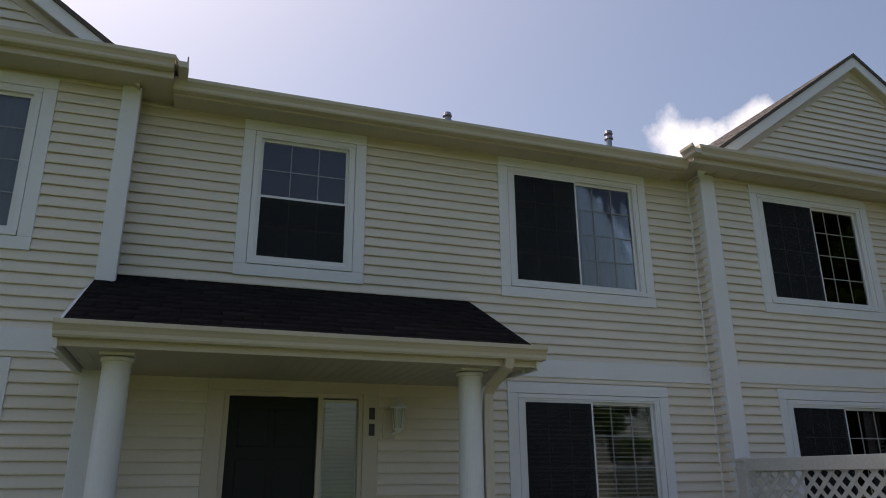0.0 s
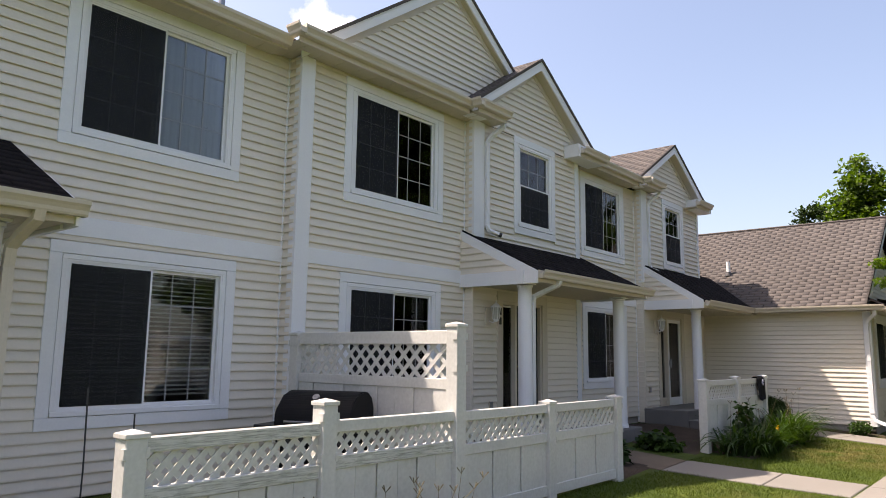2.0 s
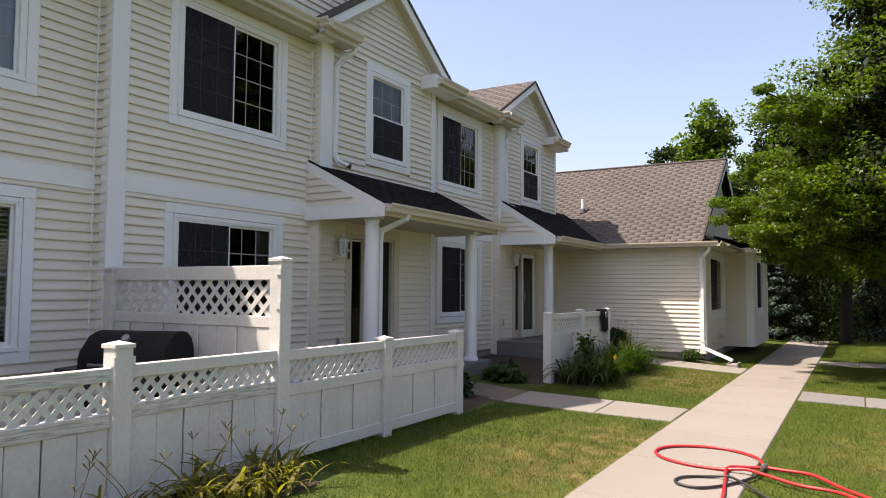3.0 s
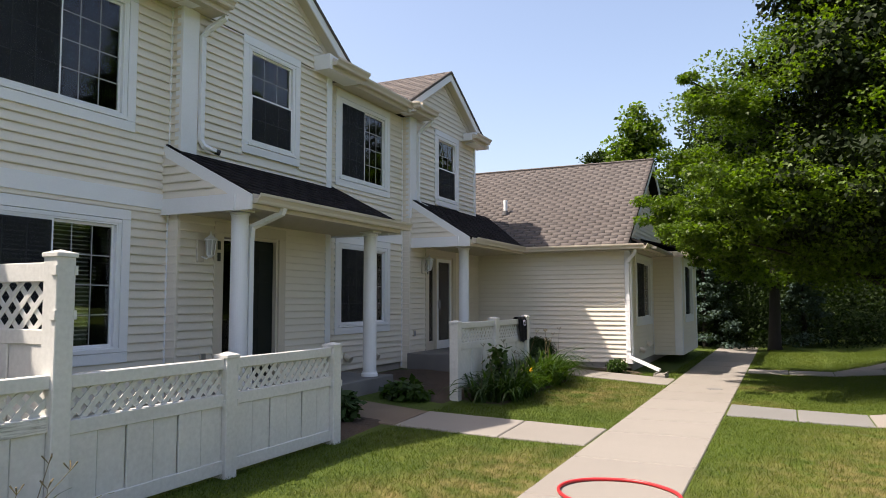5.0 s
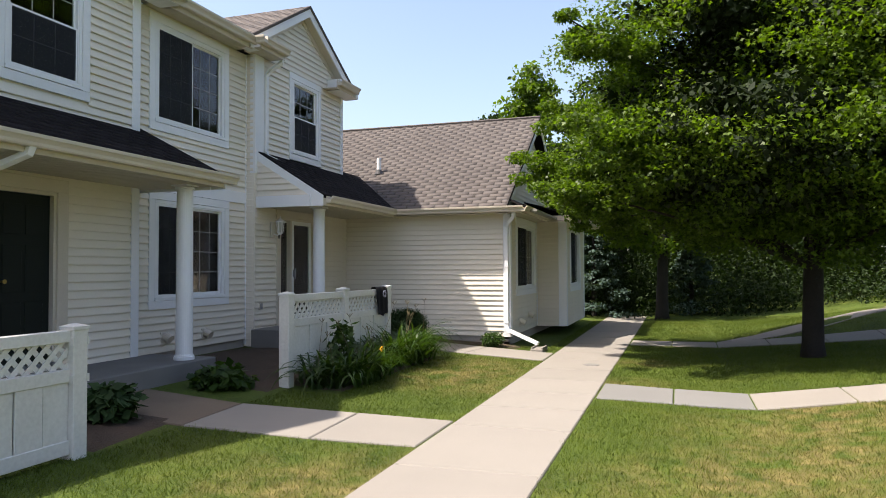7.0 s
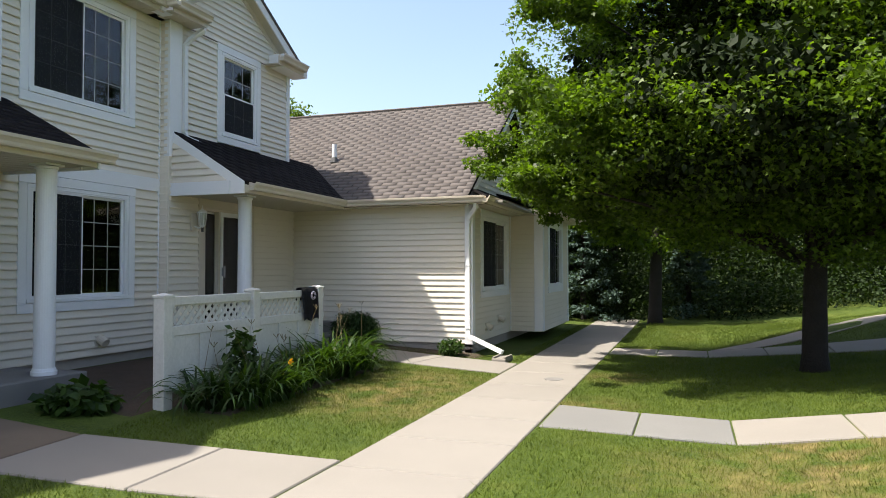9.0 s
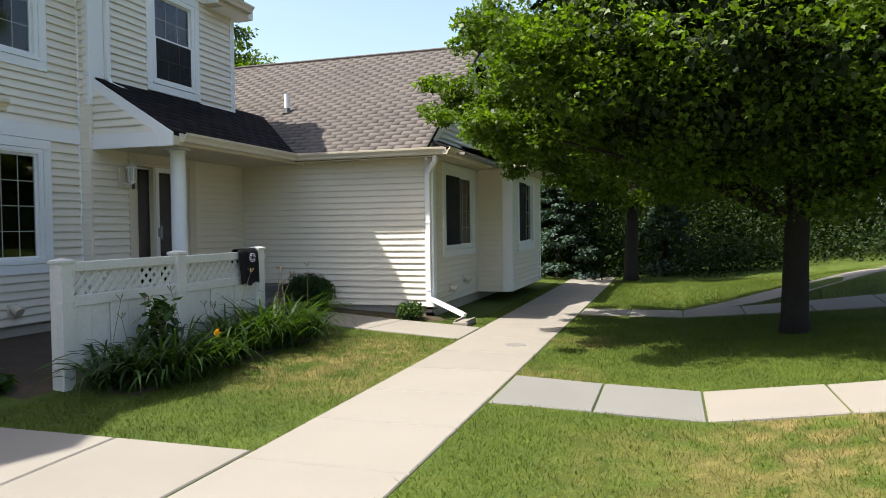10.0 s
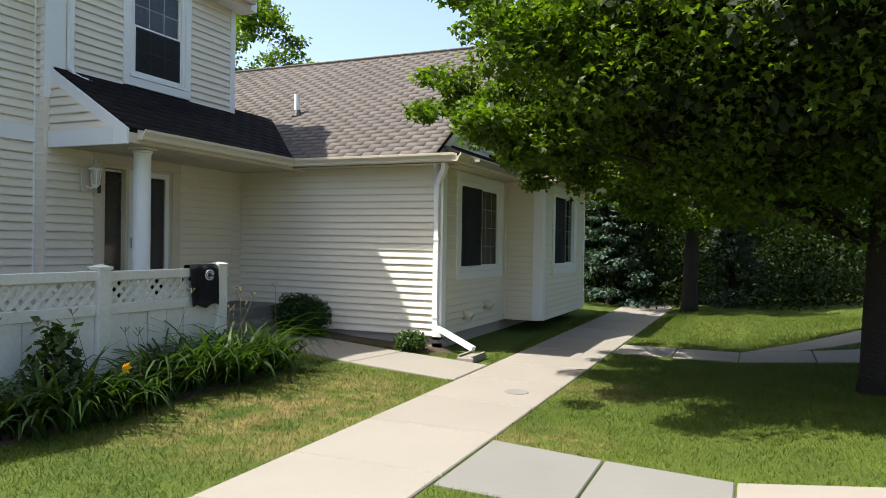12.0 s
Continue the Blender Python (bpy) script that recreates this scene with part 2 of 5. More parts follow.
        l.new(tr.outputs[0], mix.inputs[2])
        l.new(mix.outputs[0], n["Material Output"].inputs["Surface"])
        return m
    l.new(colour, b.inputs["Base Color"])
    bp = n.new("ShaderNodeBump")
    bp.inputs["Strength"].default_value, bp.inputs["Distance"].default_value = 0.8, 0.03
    l.new(noise_of(70, 3), bp.inputs["Height"])
    l.new(bp.outputs[0], b.inputs["Normal"])
    return m


LAWN = lawn_material("lawn_grass")
BLADE = lawn_material("grass_blade", True)


# ---- building helpers ----
def box(bm, x0, x1, y0, y1, z0, z1, m=None, bevel=0.0):
    vs = [bm.verts.new(p) for p in ((x0, y0, z0), (x1, y0, z0), (x1, y1, z0), (x0, y1, z0), (x0, y0, z1), (x1, y0, z1), (x1, y1, z1), (x0, y1, z1))]
    fs = [bm.faces.new([vs[i] for i in f]) for f in ((0, 3, 2, 1), (4, 5, 6, 7), (0, 1, 5, 4), (1, 2, 6, 5), (2, 3, 7, 6), (3, 0, 4, 7))]
    if bevel:
        es = {e for f in fs for e in f.edges}
        got = bmesh.ops.bevel(bm, geom=list(es), offset=bevel, segments=1, affect="EDGES")
        vs = list({v for f in got["faces"] for v in f.verts} | {v for v in vs if v.is_valid})
    if m is not None:
        bmesh.ops.transform(bm, matrix=m, verts=vs)
    return vs


def prism(bm, outline, y0, y1, axis="y"):
    """A flat outline of (a, b) pulled from y0 to y1 along an axis: y gives (a, y, b), x gives (y, a, b), z gives (a, b, y)."""
    at = {"y": lambda a, b, y: (a, y, b), "x": lambda a, b, y: (y, a, b), "z": lambda a, b, y: (a, b, y)}[axis]
    lo = [bm.verts.new(at(a, b, y0)) for a, b in outline]
    hi = [bm.verts.new(at(a, b, y1)) for a, b in outline]
    bm.faces.new(lo)
    bm.faces.new(hi[::-1])
    k = len(outline)
    for i in range(k):
        bm.faces.new((lo[i], hi[i], hi[(i + 1) % k], lo[(i + 1) % k]))
    return lo + hi


def tube(bm, points, radius, sides=10, cap=True):
    """A round tube along points; radius may be one number or one for each point."""
    pts = [Vector(p) for p in points]
    rad = radius if isinstance(radius, (list, tuple)) else [radius] * len(pts)
    rings = []
    for i, p in enumerate(pts):
        d = (pts[min(i + 1, len(pts) - 1)] - pts[max(i - 1, 0)]).normalized()
        u = d.orthogonal().normalized() if abs(d.z) < 0.9 else Vector((1, 0, 0)).cross(d).normalized()
        if rings and not abs(d.z) >= 0.9:
            u = (prev - d * prev.dot(d)).normalized()
        prev = u
        v = d.cross(u)
        rings.append([bm.verts.new(p + rad[i] * (math.cos(a) * u + math.sin(a) * v)) for a in (2 * math.pi * k / sides for k in range(sides))])
    for a, b in zip(rings, rings[1:]):
        for k in range(sides):
            bm.faces.new((a[k], a[(k + 1) % sides], b[(k + 1) % sides], b[k]))
    if cap:
        bm.faces.new(rings[0][::-1])
        bm.faces.new(rings[-1])


def mesh_of(name, bm, mat, smooth=False):
    bmesh.ops.recalc_face_normals(bm, faces=bm.faces)
    me = bpy.data.meshes.new(name)
    bm.to_mesh(me)
    bm.free()
    if mat:
        me.materials.append(mat)
    if smooth:
        me.polygons.foreach_set("use_smooth", [True] * len(me.polygons))
    return me


def part(name, bm, mat, parent, label="", smooth=False):
    ob = new(name, mesh_of(name, bm, mat, smooth))
    ob.parent = parent
    if label:
        ob["label"] = label
    return ob


def piece(name, me, parent, m):
    ob = new(name, me)
    ob.parent = parent
    ob.matrix_basis = m
    return ob


def thing(name, label, category, m=None, group="", kind=""):
    ob = new(name)
    ob.empty_display_size = 0.1
    if m is not None:
        ob.matrix_basis = m
    return tagged(ob, label, category, group, kind)


def solid(name, bm, mat, label, category="", kind="structure", group="", smooth=False):
    return tagged(new(name, mesh_of(name, bm, mat, smooth)), label, category, group, kind)


def boxed(name, dims, mat, parent, label="", bevel=0.0):
    bm = bmesh.new()
    box(bm, *dims, bevel=bevel)
    return part(name, bm, mat, parent, label)


def mesh_from(name, verts, faces, mat, smooth=False):
    """A mesh from numpy arrays of places and of faces with one number of corners."""
    me = bpy.data.meshes.new(name)
    k = faces.shape[1]
    me.vertices.add(len(verts))
    me.vertices.foreach_set("co", np.asarray(verts, np.float32).ravel())
    me.loops.add(faces.size)
    me.loops.foreach_set("vertex_index", faces.astype(np.int32).ravel())
    me.polygons.add(len(faces))
    me.polygons.foreach_set("loop_start", np.arange(0, faces.size, k, dtype=np.int32))
    if smooth:
        me.polygons.foreach_set("use_smooth", [True] * len(faces))
    me.materials.append(mat)
    me.update(calc_edges=True)
    me.validate()
    return me


# ---- measures of the row of houses ----
YA, YB, YC = 6.95, 6.72, 6.55          # recessed wall, middle wall, gabled bays
EAVE = 5.22                            # underside of the upper eaves
LAP = 0.1016                           # one course of siding


def ease(t):
    t = min(1.0, max(0.0, t))
    return t * t * (3 - 2 * t)


def ground(x, y):
    """Height of the ground: level along the walk, up a little to the houses, a bank on the other side."""
    z = 0.0
    if y > 2.0:
        z += 0.12 * min(1.0, (y - 2.0) / 2.2) + 0.16 * min(1.0, max(0.0, (y - 4.2) / 2.0))
    if y < 0.4:
        d = 0.4 - y
        near = float(np.interp(d, (0.0, 0.55, 1.0, 1.45, 1.9, 2.45, 3.5, 5.0, 7.0, 12.0), (0.0, -0.015, -0.03, -0.025, 0.03, 0.125, 0.28, 0.46, 0.62, 0.9)))
        mid = float(np.interp(d, (0.0, 1.35, 2.1, 2.75, 4.0, 6.0, 9.0, 12.0), (0.0, 0.0, 0.06, 0.11, 0.22, 0.45, 0.8, 1.1)))
        far = float(np.interp(d, (0.0, 1.35, 2.1, 3.2, 4.7, 7.0, 12.0), (0.0, 0.0, 0.12, 0.36, 0.66, 1.0, 1.4)))
        crest = float(np.interp(d, (0.0, 1.35, 2.1, 3.8, 5.6, 8.0, 12.0), (0.08, 0.08, 0.10, 0.26, 0.52, 0.75, 1.0)))
        f, g, h = ease((x - 14.2) / 2.3), ease((x - 19.9) / 1.5), ease((x - 22.4) / 3.0)
        bank = near + (mid - near) * f + (far - mid) * g
        z += bank + (crest - bank) * h
    z += 0.01 * max(0.0, x - 26)
    return z


# ---- ground ----
def build_ground():
    xs = np.concatenate([[-500, -200, -80, -30, -15], np.arange(-8, 34, 0.4), [36, 40, 46, 55, 80, 200, 600]])
    ys = np.concatenate([[-500, -200, -80, -40, -25, -16], np.arange(-11, 8, 0.3), [9, 14, 25, 60, 200, 500]])
    verts = np.array([(x, y, ground(min(x, 46), y) - 0.004) for y in ys for x in xs])
    k = len(xs)
    i = np.arange(len(ys) - 1)[:, None] * k + np.arange(k - 1)[None]
    i = i.ravel()
    faces = np.stack([i, i + 1, i + k + 1, i + k], 1)
    tagged(new("ground", mesh_from("ground", verts, faces, LAWN, True)), "mown green lawn with dry straw-coloured patches", "lawn", kind="structure")


build_ground()


def slab_mesh(corners, thick=0.10, inset=0.012):
    """A concrete slab over four plan corners, on the ground, with rounded edges."""
    c = sum((Vector((*p, 0)) for p in corners), Vector()) / 4
    bm = bmesh.new()
    top, mid, low = [], [], []
    for p in corners:
        q = Vector((*p, 0))
        d = (c - q).normalized()
        z = ground(*p) + 0.013
        a, b = q + d * (inset + 0.014), q + d * inset
        top.append(bm.verts.new((a.x, a.y, z)))
        mid.append(bm.verts.new((b.x, b.y, z - 0.010)))
        low.append(bm.verts.new((b.x, b.y, z - thick)))
    bm.faces.new(top)
    for hi, lo in ((top, mid), (mid, low)):
        for i in range(4):
            bm.faces.new((hi[i], lo[i], lo[(i + 1) % 4], hi[(i + 1) % 4]))
    return bm


def walkway(name, quads, label, mat=CONCRETE):
    ob = thing(name, label, "pavement", kind="structure")
    for q in quads:
        part("slab", slab_mesh(q), mat, ob)
    return ob


W0, W1 = 0.755, 1.965
joints = [11.24 - 1.53 * k for k in range(13, 0, -1)] + [11.24, 12.28, 13.31, 14.42, 15.5, 16.68, 17.85, 19.4, 20.9, 22.4, 23.9, 25.4, 26.9, 28.4]
walkway("pavement_main", [((a, W0), (b, W0), (b, W1), (a, W1)) for a, b in zip(joints, joints[1:])], "pale concrete footpath of large square slabs between lawns")
walkway("pavement_to_middle_door", [((10.28, 1.975), (11.40, 1.975), (11.24, 2.98), (10.09, 2.92)), ((10.09, 2.92), (11.24, 2.98), (11.02, 4.24), (9.94, 4.16))], "pale concrete path slabs leading to a porch")
walkway("pavement_by_middle_door", [((9.94, 4.16), (11.02, 4.24), (11.0, 5.48), (9.80, 5.48))], "darker brownish concrete slab below a porch", BROWN_SLAB)
walkway("pavement_to_end_door", [((16.42, 1.975), (17.55, 1.975), (17.62, 3.25), (16.5, 3.4)), ((16.5, 3.4), (17.62, 3.25), (17.75, 4.6), (16.75, 4.75)), ((16.75, 4.75), (17.75, 4.6), (17.3, 5.9), (16.2, 5.7))], "pale concrete path slabs leading to a porch")
walkway("pavement_branch_near", [((n1, b), (f1, b), (f0, a), (n0, a)) for a, b, n0, f0, n1, f1 in ((-1.04, -2.04, 13.06, 14.12, 13.02, 14.0), (-2.04, -3.1, 13.02, 14.0, 12.95, 13.95), (-3.1, -4.3, 12.95, 13.95, 12.9, 13.9), (-4.3, -5.5, 12.9, 13.9, 12.85, 13.85))], "pale concrete side path climbing a grassy bank")
walkway("pavement_branch_start", [((n1, b), (f1, b), (f0, a), (n0, a)) for a, b, n0, f0, n1, f1 in ((0.745, -0.15, 13.12, 14.28, 13.10, 14.18), (-0.15, -1.04, 13.10, 14.18, 13.06, 14.12))], "greyer concrete slabs where a side path begins", GREY_SLAB)
walkway("pavement_branch_far", [((19.40, b), (20.38, b), (20.38, a), (19.40, a)) for a, b in ((0.745, -0.08), (-0.08, -0.95), (-0.95, -1.9), (-1.9, -2.9), (-2.9, -3.9), (-3.9, -5.0), (-5.0, -6.2))], "pale concrete side path under a tree")
fork = [(20.39, -0.95, 20.39, -1.75), (20.95, -1.65, 20.55, -2.1), (21.5, -2.7, 20.85, -3.0), (22.2, -3.9, 21.4, -4.2), (22.9, -5.1, 22.0, -5.5), (23.6, -6.4, 22.7, -6.8)]
walkway("pavement_fork", [((a[2], a[3]), (a[0], a[1]), (b[0], b[1]), (b[2], b[3])) for a, b in zip(fork, fork[1:])], "pale concrete path forking uphill from a side path")


# ---- walls with siding, windows, doors ----
board_cache = {}


def board_mesh(length, height=LAP):
    key = (round(length, 2), round(height, 3))
    if key not in board_cache:
        bm = bmesh.new()
        prism(bm, [(0.0, 0.014), (-0.026, 0.014), (-0.026, -0.008), (-0.029, -0.009), (-0.0315, -0.005), (-0.031, 0.010), (-0.008, key[1] + 0.004), (0.0, key[1] + 0.004)], 0.0, key[0], "x")
        board_cache[key] = mesh_of("siding_board", bm, SIDING)
    return board_cache[key]


def slant_board(x0, x1, y0, y1):
    """A siding board whose foot runs from x0 to x1 and whose head runs from y0 to y1."""
    prof = [(0.0, 0.014), (-0.026, 0.014), (-0.026, -0.008), (-0.029, -0.009), (-0.0315, -0.005), (-0.031, 0.010), (-0.008, LAP + 0.004), (0.0, LAP + 0.004)]
    bm = bmesh.new()
    share = [min(1.0, max(0.0, b / LAP)) for _, b in prof]
    lo = [bm.verts.new((x0 + (y0 - x0) * f, a, b)) for (a, b), f in zip(prof, share)]
    hi = [bm.verts.new((x1 + (y1 - x1) * f, a, b)) for (a, b), f in zip(prof, share)]
    bm.faces.new(lo)
    bm.faces.new(hi[::-1])
    for i in range(len(prof)):
        k = (i + 1) % len(prof)
        bm.faces.new((lo[i], hi[i], hi[k], lo[k]))
    return mesh_of("siding_board", bm, SIDING)


FACING = {"south": 0.0, "west": -90.0}


def wall(name, x, y, facing, length, z0, z1, label, holes=(), trims=(), boards=True, first=None):
    """A wall 14 cm thick whose outer face starts at (x, y) and runs along its own x; holes and trims are (u0, u1, z0, z1)."""
    m = pose(x, y, 0, 0, 0, FACING[facing])
    us = sorted({0.0, length, *(u for h in holes for u in h[:2])})
    zs = sorted({z0, z1, *(v for h in holes for v in h[2:])})
    bm = bmesh.new()
    for a, b in zip(us, us[1:]):
        for c, d in zip(zs, zs[1:]):
            if not any(h[0] < (a + b) / 2 < h[1] and h[2] < (c + d) / 2 < h[3] for h in holes):
                box(bm, a, b, 0.0, 0.14, c, d)
    ob = solid(name, bm, SIDING, label)
    ob.matrix_basis = m
    if boards:
        z = z0 if first is None else first
        while z < z1 - 0.02:
            mid = z + LAP / 2
            cuts = sorted((t[0], t[1]) for t in trims if t[2] < mid < t[3])
            at = 0.0
            for a, b in [*cuts, (length, length)]:
                if a - at > 0.02:
                    piece("siding_board", board_mesh(a - at, min(LAP, z1 - z)), ob, pose(at, 0, z))
                at = max(at, b)
            z += LAP
    return ob


def casing(parent, x0, x1, z0, z1, w, y, proud=0.040):
    """Four flat boards round an opening, the side boards between head and sill."""
    o = w - 0.050
    for nm, d in (("head_casing", (x0, x1, y - proud, y, z1 - o, z1)), ("sill_casing", (x0, x1, y - proud, y, z0, z0 + o)), ("side_casing", (x0, x0 + o, y - proud + 0.002, y, z0 + o, z1 - o)), ("side_casing", (x1 - o, x1, y - proud + 0.002, y, z0 + o, z1 - o))):
        boxed(nm, d, TRIM, parent, bevel=0.004)
    g = o + 0.004
    a, b, c, d, p = x0 + g, x1 - g, z0 + g, z1 - g, y - proud + 0.004
    k = w - g
    for nm, e in (("head_bead", (a, b, p, y, d - k, d)), ("sill_bead", (a, b, p - 0.012, y, c, c + k)), ("side_bead", (a, a + k, p + 0.002, y, c + k, d - k)), ("side_bead", (b - k, b, p + 0.002, y, c + k, d - k))):
        boxed(nm, e, TRIM, parent, bevel=0.003)


count = {"window": 0, "door": 0}
CW = 0.165                              # width of the casing boards


def sash(parent, x0, x1, z0, z1, y, cols, rows, fw=0.035, screen=False):
    bm = bmesh.new()
    for d in ((x0, x1, z0, z0 + fw), (x0, x1, z1 - fw, z1), (x0, x0 + fw, z0 + fw, z1 - fw), (x1 - fw, x1, z0 + fw, z1 - fw)):
        box(bm, d[0], d[1], y, y + 0.03, d[2], d[3])
    f = part("sash", bm, TRIM, parent)
    a, b, c, d = x0 + fw, x1 - fw, z0 + fw, z1 - fw
    g = boxed("pane", (a, b, y + 0.012, y + 0.016, c, d), GLASS, f)
    g.visible_shadow = False
    for i in range(1, cols):
        u = a + (b - a) * i / cols
        boxed("muntin", (u - 0.0055, u + 0.0055, y + 0.006, y + 0.011, c, d), MUNTIN, f)
    for i in range(1, rows):
        v = c + (d - c) * i / rows
        boxed("muntin", (a, b, y + 0.0065, y + 0.0105, v - 0.0055, v + 0.0055), MUNTIN, f)
    if screen:
        s = boxed("insect_screen", (a, b, y - 0.004, y - 0.003, c, d), SCREEN, f, "dark fine-mesh insect screen")
        s.visible_shadow = False
    return f


def window(x0, x1, z0, z1, y, kind="slider", dress=None):
    """A window in casing boards: a slider of two halves, or a single-hung one of two stacked sashes. Outer size of the casing."""
    count["window"] += 1
    words = {"slider": "white sliding window with gridded panes and a dark screen half", "hung": "white single-hung window with gridded upper and lower panes"}[kind]
    dressed = {None: "", "blind": ", slatted blind inside", "curtain": ", pale curtain inside"}[dress]
    ob = thing("window_%d" % count["window"], words + dressed, "window", kind="structure")
    casing(ob, x0, x1, z0, z1, CW, y)
    a, b, c, d = x0 + CW, x1 - CW, z0 + CW, z1 - CW
    bm = bmesh.new()
    fw = 0.018
    for e in ((a, b, c, c + fw), (a, b, d - fw, d), (a, a + fw, c + fw, d - fw), (b - fw, b, c + fw, d - fw)):
        box(bm, e[0], e[1], y - 0.030, y + 0.10, e[2], e[3])
    part("window_frame", bm, TRIM, ob)
    a, b, c, d = a + fw, b - fw, c + fw, d - fw
    if kind == "slider":
        mid = (a + b) / 2
        sash(ob, a, mid + 0.02, c, d, y - 0.024, 3, 4, 0.022, screen=True)
        sash(ob, mid - 0.02, b, c, d, y + 0.010, 3, 4, 0.030)
    else:
        mid = (c + d) / 2
        sash(ob, a, b, mid - 0.02, d, y + 0.010, 3, 2, 0.026)
        sash(ob, a, b, c, mid + 0.02, y - 0.022, 3, 2, 0.026, screen=True)
    if dress == "blind":
        bl = thing("window_blind", "white horizontal slat blind hanging behind glass", "blind")
        bl.matrix_basis = pose((a + b) / 2, y + 0.085, d)
        w = (b - a) / 2 + 0.02
        boxed("head_rail", (-w, w, -0.02, 0.02, -0.04, 0.01), BLIND, bl)
        bm = bmesh.new()
        box(bm, -w, w, -0.022, 0.022, -0.001, 0.001)
        me = mesh_of("blind_slat", bm, BLIND)
        for i in range(int((d - c) * 0.93 / 0.046)):
            piece("slat", me, bl, pose(0, 0, -0.06 - 0.046 * i, 22))
    if dress == "curtain":
        bm = bmesh.new()
        n = 60
        pts = [((a + b) / 2 - 0.05 + ((b - a) / 2 + 0.05) * i / n, y + 0.075 + 0.010 * math.sin(i * 0.9) + 0.004 * math.sin(i * 2.1)) for i in range(n + 1)]
        lo = [bm.verts.new((p[0], p[1], c - 0.05)) for p in pts]
        hi = [bm.verts.new((p[0], p[1], d + 0.05)) for p in pts]
        for i in range(n):
            bm.faces.new((lo[i], lo[i + 1], hi[i + 1], hi[i]))
        bmesh.ops.solidify(bm, geom=bm.faces[:], thickness=0.004)
        solid("curtain", bm, CURTAIN, "pale grey-green pleated curtain hanging behind glass", "curtain", kind="object", smooth=True)
    return ob


def hole(x0, x1, z0, z1, off):
    """The opening of a window whose casing has that outer size, in the wall's own x."""
    return (x0 + CW - off, x1 - CW - off, z0 + CW, z1 - CW)


# upper and lower windows: x0, x1, z0, z1 of the casing
U0, U1 = 3.53, 5.18
L0, L1 = 0.90, 2.62
WIN_A = [(0.24, 1.51, U0, U1, "hung", None), (3.035, 4.99, U0, U1, "slider", "curtain"), (3.06, 5.02, L0, L1, "slider", "blind")]
WIN_B = [(6.37, 8.31, U0, U1, "slider", None), (6.36, 8.29, L0, L1, "slider", "blind")]
WIN_C = [(9.92, 11.19, 3.60, 5.24, "hung", None)]
WIN_D = [(12.41, 14.24, U0, U1, "slider", "curtain"), (12.42, 14.26, 1.02, 2.675, "slider", "curtain")]
WIN_E = [(15.85, 17.07, 3.60, 5.22, "hung", None)]
WIN_L = [(-3.40, -1.43, U0, U1, "slider", "curtain"), (-3.35, -1.42, L0, L1, "slider", None)]
BAND = (2.68, 2.865)

# door openings: x0, x1, top of the casing
DOOR_A, DOOR_C, DOOR_E = (0.12, 1.70, 2.59), (9.45, 10.90, 2.61), (15.42, 16.90, 2.66)
SILL = 0.50


def front(name, x0, x1, y, wins, z0, label, door=None, z1=EAVE, band=True):
    holes = [hole(*w[:4], x0) for w in wins]
    trims = [(w[0] - x0 + 0.01, w[1] - x0 - 0.01, w[2] + 0.01, w[3] - 0.01) for w in wins]
    if door:
        holes.append((door[0] - x0 + 0.12, door[1] - x0 - 0.12, SILL, door[2] - 0.12))
        trims.append((door[0] - x0 + 0.01, door[1] - x0 - 0.01, SILL - 0.1, door[2] - 0.01))
    if band:
        trims.append((0, x1 - x0, BAND[0] + 0.01, BAND[1]))
    ob = wall(name, x0, y, "south", x1 - x0, z0, z1, label, holes, trims)
    if band:
        boxed("belt_board", (0, x1 - x0, -0.038, 0, *BAND), TRIM, ob, "white belt board")
    for w in wins:
        window(*w[:4], y, *w[4:])
    return ob


SAY = "cream vinyl lap siding wall of a two-storey townhouse"
front("wall_front_left", -5.0, -0.76, YB, WIN_L, 0.30, SAY)
front("wall_front_recessed", -0.76, 5.66, YA, WIN_A, 0.30, SAY, DOOR_A)
front("wall_front_middle", 5.66, 8.86, YB, WIN_B, 0.30, SAY)
front("wall_front_gabled", 8.86, 12.02, YC, WIN_C, 0.42, SAY, DOOR_C, band=False)
front("wall_front_between", 12.02, 14.76, YB, WIN_D, 0.42, SAY)
front("wall_front_end", 14.76, 18.02, YC, WIN_E, 0.42, SAY, DOOR_E, band=False)
wall("wall_front_link", 18.02, YC, "south", 0.23, 0.30, 3.4, "cream siding wall beside a porch door")
for nm, x, y, ln in (("wall_return_left", -0.76, YA, 0), ("wall_return_a", 5.66, YA, YA - YB), ("wall_return_b", 8.86, YB, YB - YC), ("wall_return_c", 14.76, YB, YB - YC)):
    if ln:
        wall(nm, x, y, "west", ln, 0.30, EAVE, "narrow return of cream lap siding")
